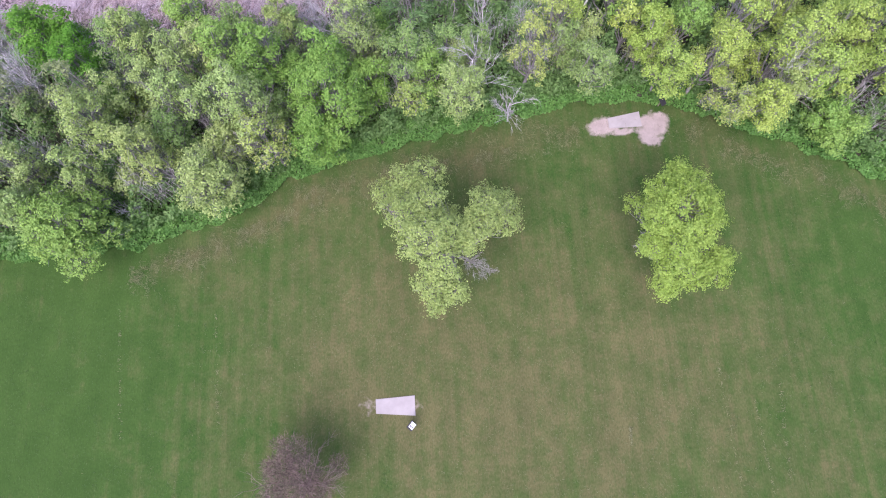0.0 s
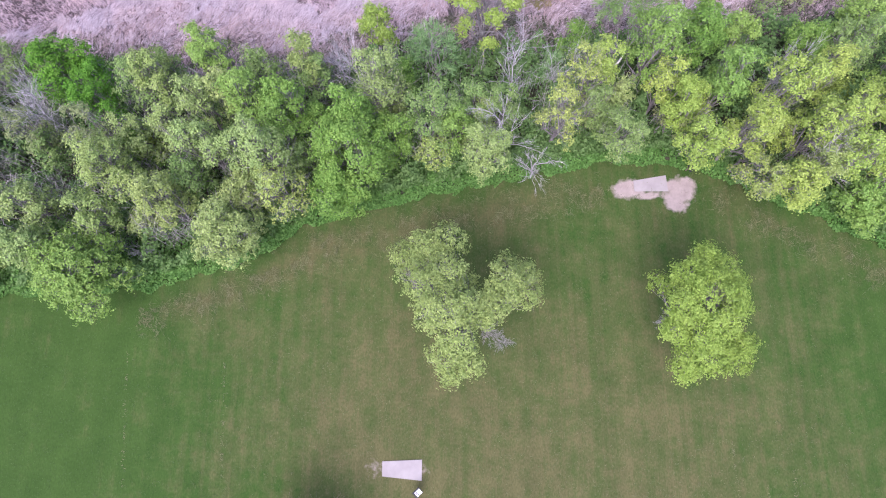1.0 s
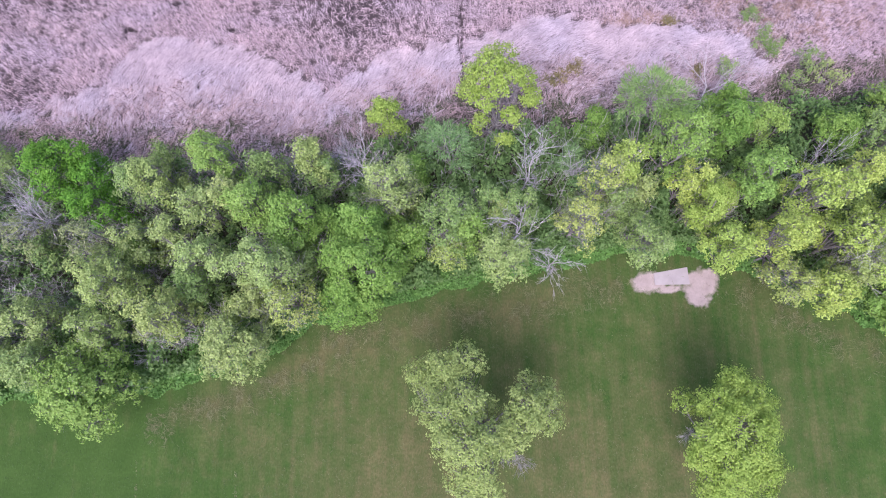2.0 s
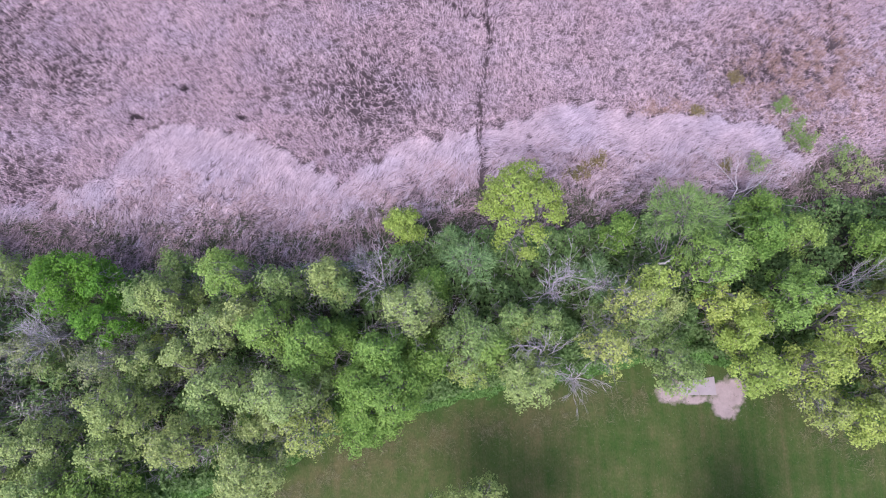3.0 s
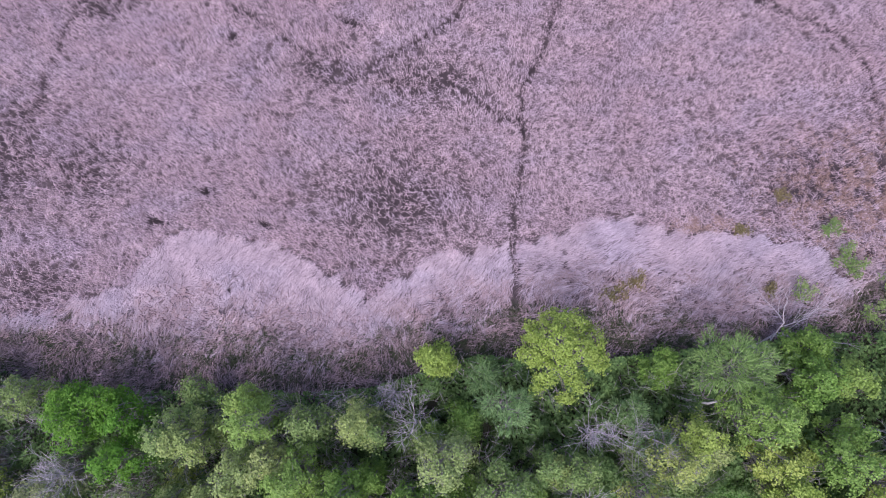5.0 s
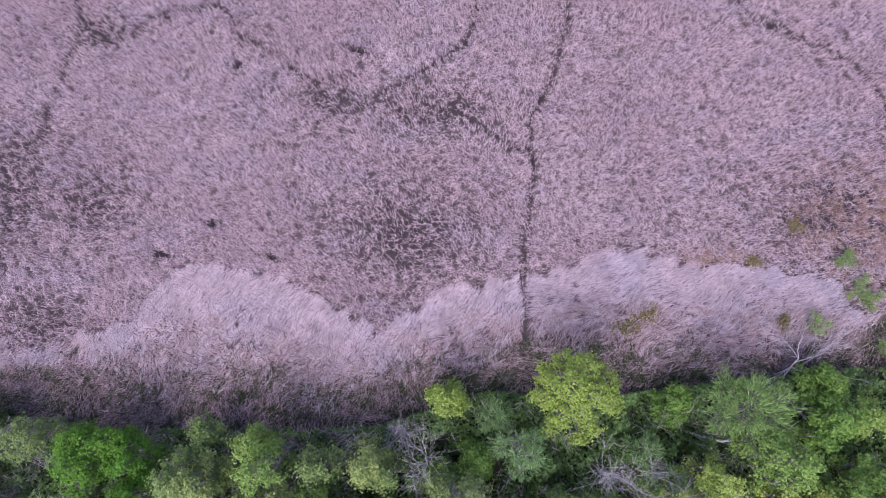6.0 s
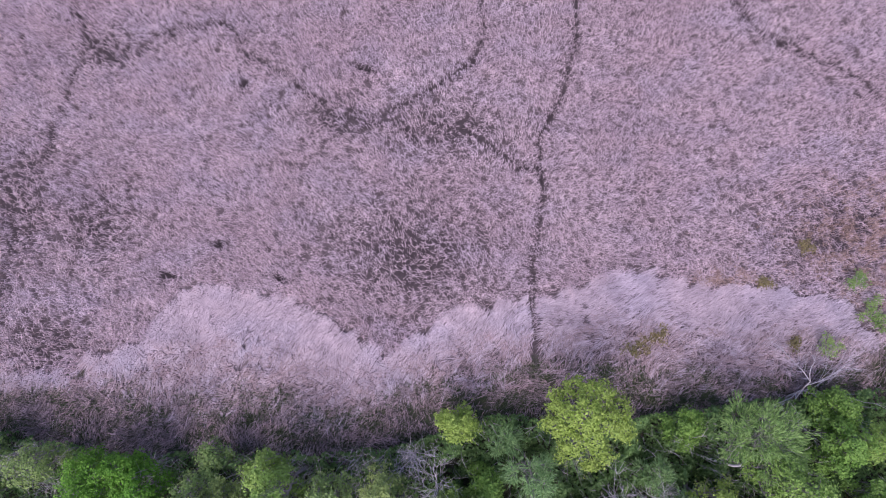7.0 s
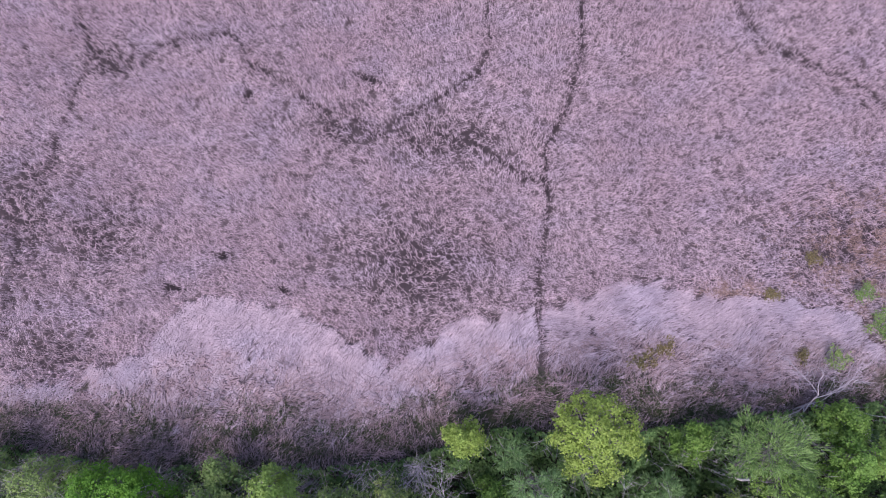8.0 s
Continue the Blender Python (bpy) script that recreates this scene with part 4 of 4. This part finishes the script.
tree("cottonwood_tree", 25.3, 13, 13, 4.5, "lime", 502,
     lobes=[(25.3, 17.2, 9.5, 1.2), (23.8, 15.6, 10.0, 1.5), (26.5, 16.0, 9.5, 1.4), (22.5, 15.4, 7.0, 0.8), (22.9, 13.2, 10.2, 1.4), (25.0, 13.6, 11.2, 2.0), (28.0, 15.0, 8.0, 1.1), (28.0, 13.4, 8.2, 1.1), (22.8, 11.3, 8.5, 1.2), (24.5, 10.9, 9.5, 1.6),
            (26.4, 11.9, 9.4, 1.4), (24.0, 9.2, 7.0, 1.2), (26.2, 9.2, 7.0, 1.3), (29.0, 10.4, 6.6, 1.1), (28.8, 9.0, 6.0, 1.0), (24.2, 8.3, 5.8, 0.9), (27.6, 9.8, 6.6, 0.9), (26.8, 14.4, 9.8, 1.3)],
     base=(25.4, 12.4), label="full fresh yellow-green tree standing alone on the lawn", group="lone lawn trees", tufts=((22.6, 13.1, 5.4),), leaf=0.094, amount=230, loose=1.1)
bare_tree("leafless_tree", -8.0, -5.9, 6.2, 4.6, BROWNWOOD, 503, "leafless tree with dense reddish-brown twigs on the lawn", 14, 2, 0.13, forks=(4, 7),
          heads=[(-8.2, -3.2, 5.0, 1.5), (-9.4, -4.6, 4.6, 1.5), (-7.2, -4.8, 5.4, 1.6), (-8.6, -6.4, 5.2, 1.8), (-6.2, -6.0, 4.2, 1.4), (-10.2, -6.6, 3.8, 1.4), (-4.9, -4.6, 3.2, 1.0), (-7.0, -7.6, 4.4, 1.6), (-9.8, -2.6, 3.6, 0.8), (-10.6, -4.4, 3.2, 1.0)])
bare_tree("leafless_tree", 28.6, 43.8, 6.0, 6.6, DEADWOOD, 504, "small bare grey tree leaning over the marsh edge", 9, 2, 0.10, lean=(0.4, 1.8), forks=(4, 7))
tree("cottonwood_tree", 7.9, 42.9, 13.5, 3.6, "lime", 506,
     lobes=[(7.0, 45.5, 9.5, 0.9), (5.4, 44.4, 9, 0.85), (5.2, 42.5, 9.5, 0.85), (8.2, 44.9, 11.2, 0.95), (10.4, 43.9, 9.5, 0.85), (10.8, 42.2, 9, 0.85), (7.0, 43.8, 12.2, 1.1), (6.1, 43.4, 10.6, 0.8),
            (8.8, 42.9, 11.8, 1.0), (6.5, 41.4, 10.2, 0.8), (9.3, 45.0, 8.5, 0.7), (6.1, 40.3, 8, 0.6), (9.0, 40.5, 9, 0.8), (7.8, 42.0, 11.2, 0.8), (8.5, 39.0, 7, 0.65)],
     base=(8.0, 41.6), label="tall open tree in yellow-green spring leaf by the marsh bank", bare=4, amount=125)
tree("willow_tree", 21, 41.4, 12, 4, "feather", 505,
     lobes=[(21.0, 41.8, 10.4, 1.7), (23.0, 41.0, 9.4, 1.6), (19.4, 41.4, 9.2, 1.4), (22.0, 43.2, 9.0, 1.5), (24.4, 42.2, 8.2, 1.4), (20.0, 43.0, 8.6, 1.3), (22.6, 39.4, 8.6, 1.3), (24.8, 40.4, 7.4, 1.2)],
     base=(18.7, 39.1), fork=(3.2, -0.3, 5.4), bark=WHITEWOOD, slim=0.62, label="leaning feathery green tree with a white trunk, by the marsh bank")


def shrub(x, y, height, radius, kind, seed, label):
    """A low leafy shrub of several stems."""
    rng = np.random.default_rng(seed)
    ob = tagged(new("shrub"), label, "shrub", "shrubs in the reeds")
    ob.location = (x, y, 0)
    spots, outs = [], []
    for i in range(int(5 + radius * 6)):
        r, a = radius * math.sqrt(rng.uniform(0, 1)), rng.uniform(0, 2 * math.pi)
        top = np.array([r * math.cos(a), r * math.sin(a), height * rng.uniform(0.55, 1.0)])
        stem = Wood()
        stem.branch(bowed(rng, (0, 0, -0.1), top, 0.06, 4), (0.03, 0.024, 0.018, 0.01), 4)
        part("stem", stem.mesh("stem"), BARK, ob)
        number = rng.integers(24, 46)
        spots.append(top + rng.normal(0, 0.2, (number, 3)))
        outs.append(np.repeat(np.array([[0, 0, 0.4]]), number, 0))
    v, q = leaves(rng, np.concatenate(spots), np.concatenate(outs), 0.10)
    part("foliage", mesh_of("foliage", v, q), LEAF[kind], ob)


for n, (x, y, h, r, kind) in enumerate(((35.6, 54.9, 1.9, 1.0, "olive"), (37.0, 51.9, 2.0, 1.4, "olive"), (37.9, 50.8, 1.5, 0.9, "olive"), (32.1, 48.7, 2.4, 1.1, "pale"), (14.2, 48.4, 0.55, 0.95, "faded"), (15.6, 48.9, 0.5, 0.9, "faded"), (29.9, 49.0, 0.7, 0.8, "faded"),
                                        (17.2, 49.9, 0.6, 0.9, "faded"), (31.4, 58.2, 1.3, 0.7, "faded"), (27.3, 54.9, 0.9, 0.7, "faded"), (40.5, 49.5, 2.6, 1.8, "olive"), (42.5, 47.0, 3.0, 1.8, "pale"), (38.8, 46.6, 2.6, 1.4, "olive"))):
    shrub(x, y, h, r, kind, 700 + n, {"olive": "low olive-green shrub growing among the reeds", "pale": "low pale-leaved shrub at the marsh edge", "faded": "small faded olive-brown shrub in flattened reeds"}[kind])

# ---- tee pads and signs ----


def tee_pad(corners, label):
    """A flared concrete slab with bevelled edges."""
    bm = bmesh.new()
    low = [bm.verts.new((x, y, -0.08)) for x, y in corners]
    high = [bm.verts.new((x, y, 0.075)) for x, y in corners]
    bm.faces.new(high)
    bm.faces.new(low[::-1])
    for i in range(4):
        j = (i + 1) % 4
        bm.faces.new((low[i], low[j], high[j], high[i]))
    bmesh.ops.bevel(bm, geom=[e for e in bm.edges if e.verts[0].co.z > 0 and e.verts[1].co.z > 0], offset=0.02, segments=2, affect="EDGES")
    bmesh.ops.recalc_face_normals(bm, faces=bm.faces)
    return thing_of("tee_pad", bm_mesh("tee_pad", bm), CONCRETE, label, "tee pad", "tee pads")


tee_pad([(-1.93, -0.60), (1.67, -1.0), (1.70, 0.81), (-1.93, 0.69)], "flared pale concrete tee pad set in the turf")
tee_pad([(23.28, 26.36), (26.68, 26.35), (26.60, 28.06), (23.26, 27.53)], "flared pale concrete tee pad in bare trodden earth")


def box(bm, size, m):
    made = bmesh.ops.create_cube(bm, size=1.0, matrix=m @ Matrix.Diagonal((*size, 1)))
    return made["verts"]


def slab(name, size, m, bevel=0.006):
    bm = bmesh.new()
    box(bm, size, m)
    bmesh.ops.bevel(bm, geom=list(bm.edges), offset=bevel, segments=1, affect="EDGES")
    return bm_mesh(name, bm)


def tee_sign(x, y, turn, face, label):
    ob = tagged(new("tee_sign"), label, "sign", "tee signs")
    ob.matrix_world = pose(x, y, 0, 0, 0, turn)
    part("post", slab("post", (0.09, 0.09, 1.25), pose(-0.05, 0.10, 0.52)), POST_WOOD, ob)
    tilt = pose(0, 0, 1.12, 30, 0, 0)
    board = part("board", slab("board", (0.60, 0.94, 0.03), tilt), DARK_PAINT, ob, "dark backing board")
    part("panel", slab("panel", (0.44, 0.70, 0.012), tilt @ pose(0.05, 0.07, 0.022), 0.003), face, ob, "printed sign panel")
    if face is WHITE_PAINT:
        for px, py, w, h in ((-0.02, -0.20, 0.26, 0.05), (-0.02, -0.12, 0.26, 0.05), (0.12, -0.02, 0.12, 0.10), (-0.06, -0.02, 0.17, 0.09), (-0.02, 0.34, 0.22, 0.03)):
            part("print_bar", slab("print_bar", (w, h, 0.004), tilt @ pose(px + 0.02, py, 0.031), 0.001), INK, board)
    return ob


tee_sign(1.35, -1.85, -45, WHITE_PAINT, "white tee sign on a dark board and post beside the pad")
tee_sign(28.8, 28.5, 30, DARK_PAINT, "small dark tee sign beside the trodden earth")
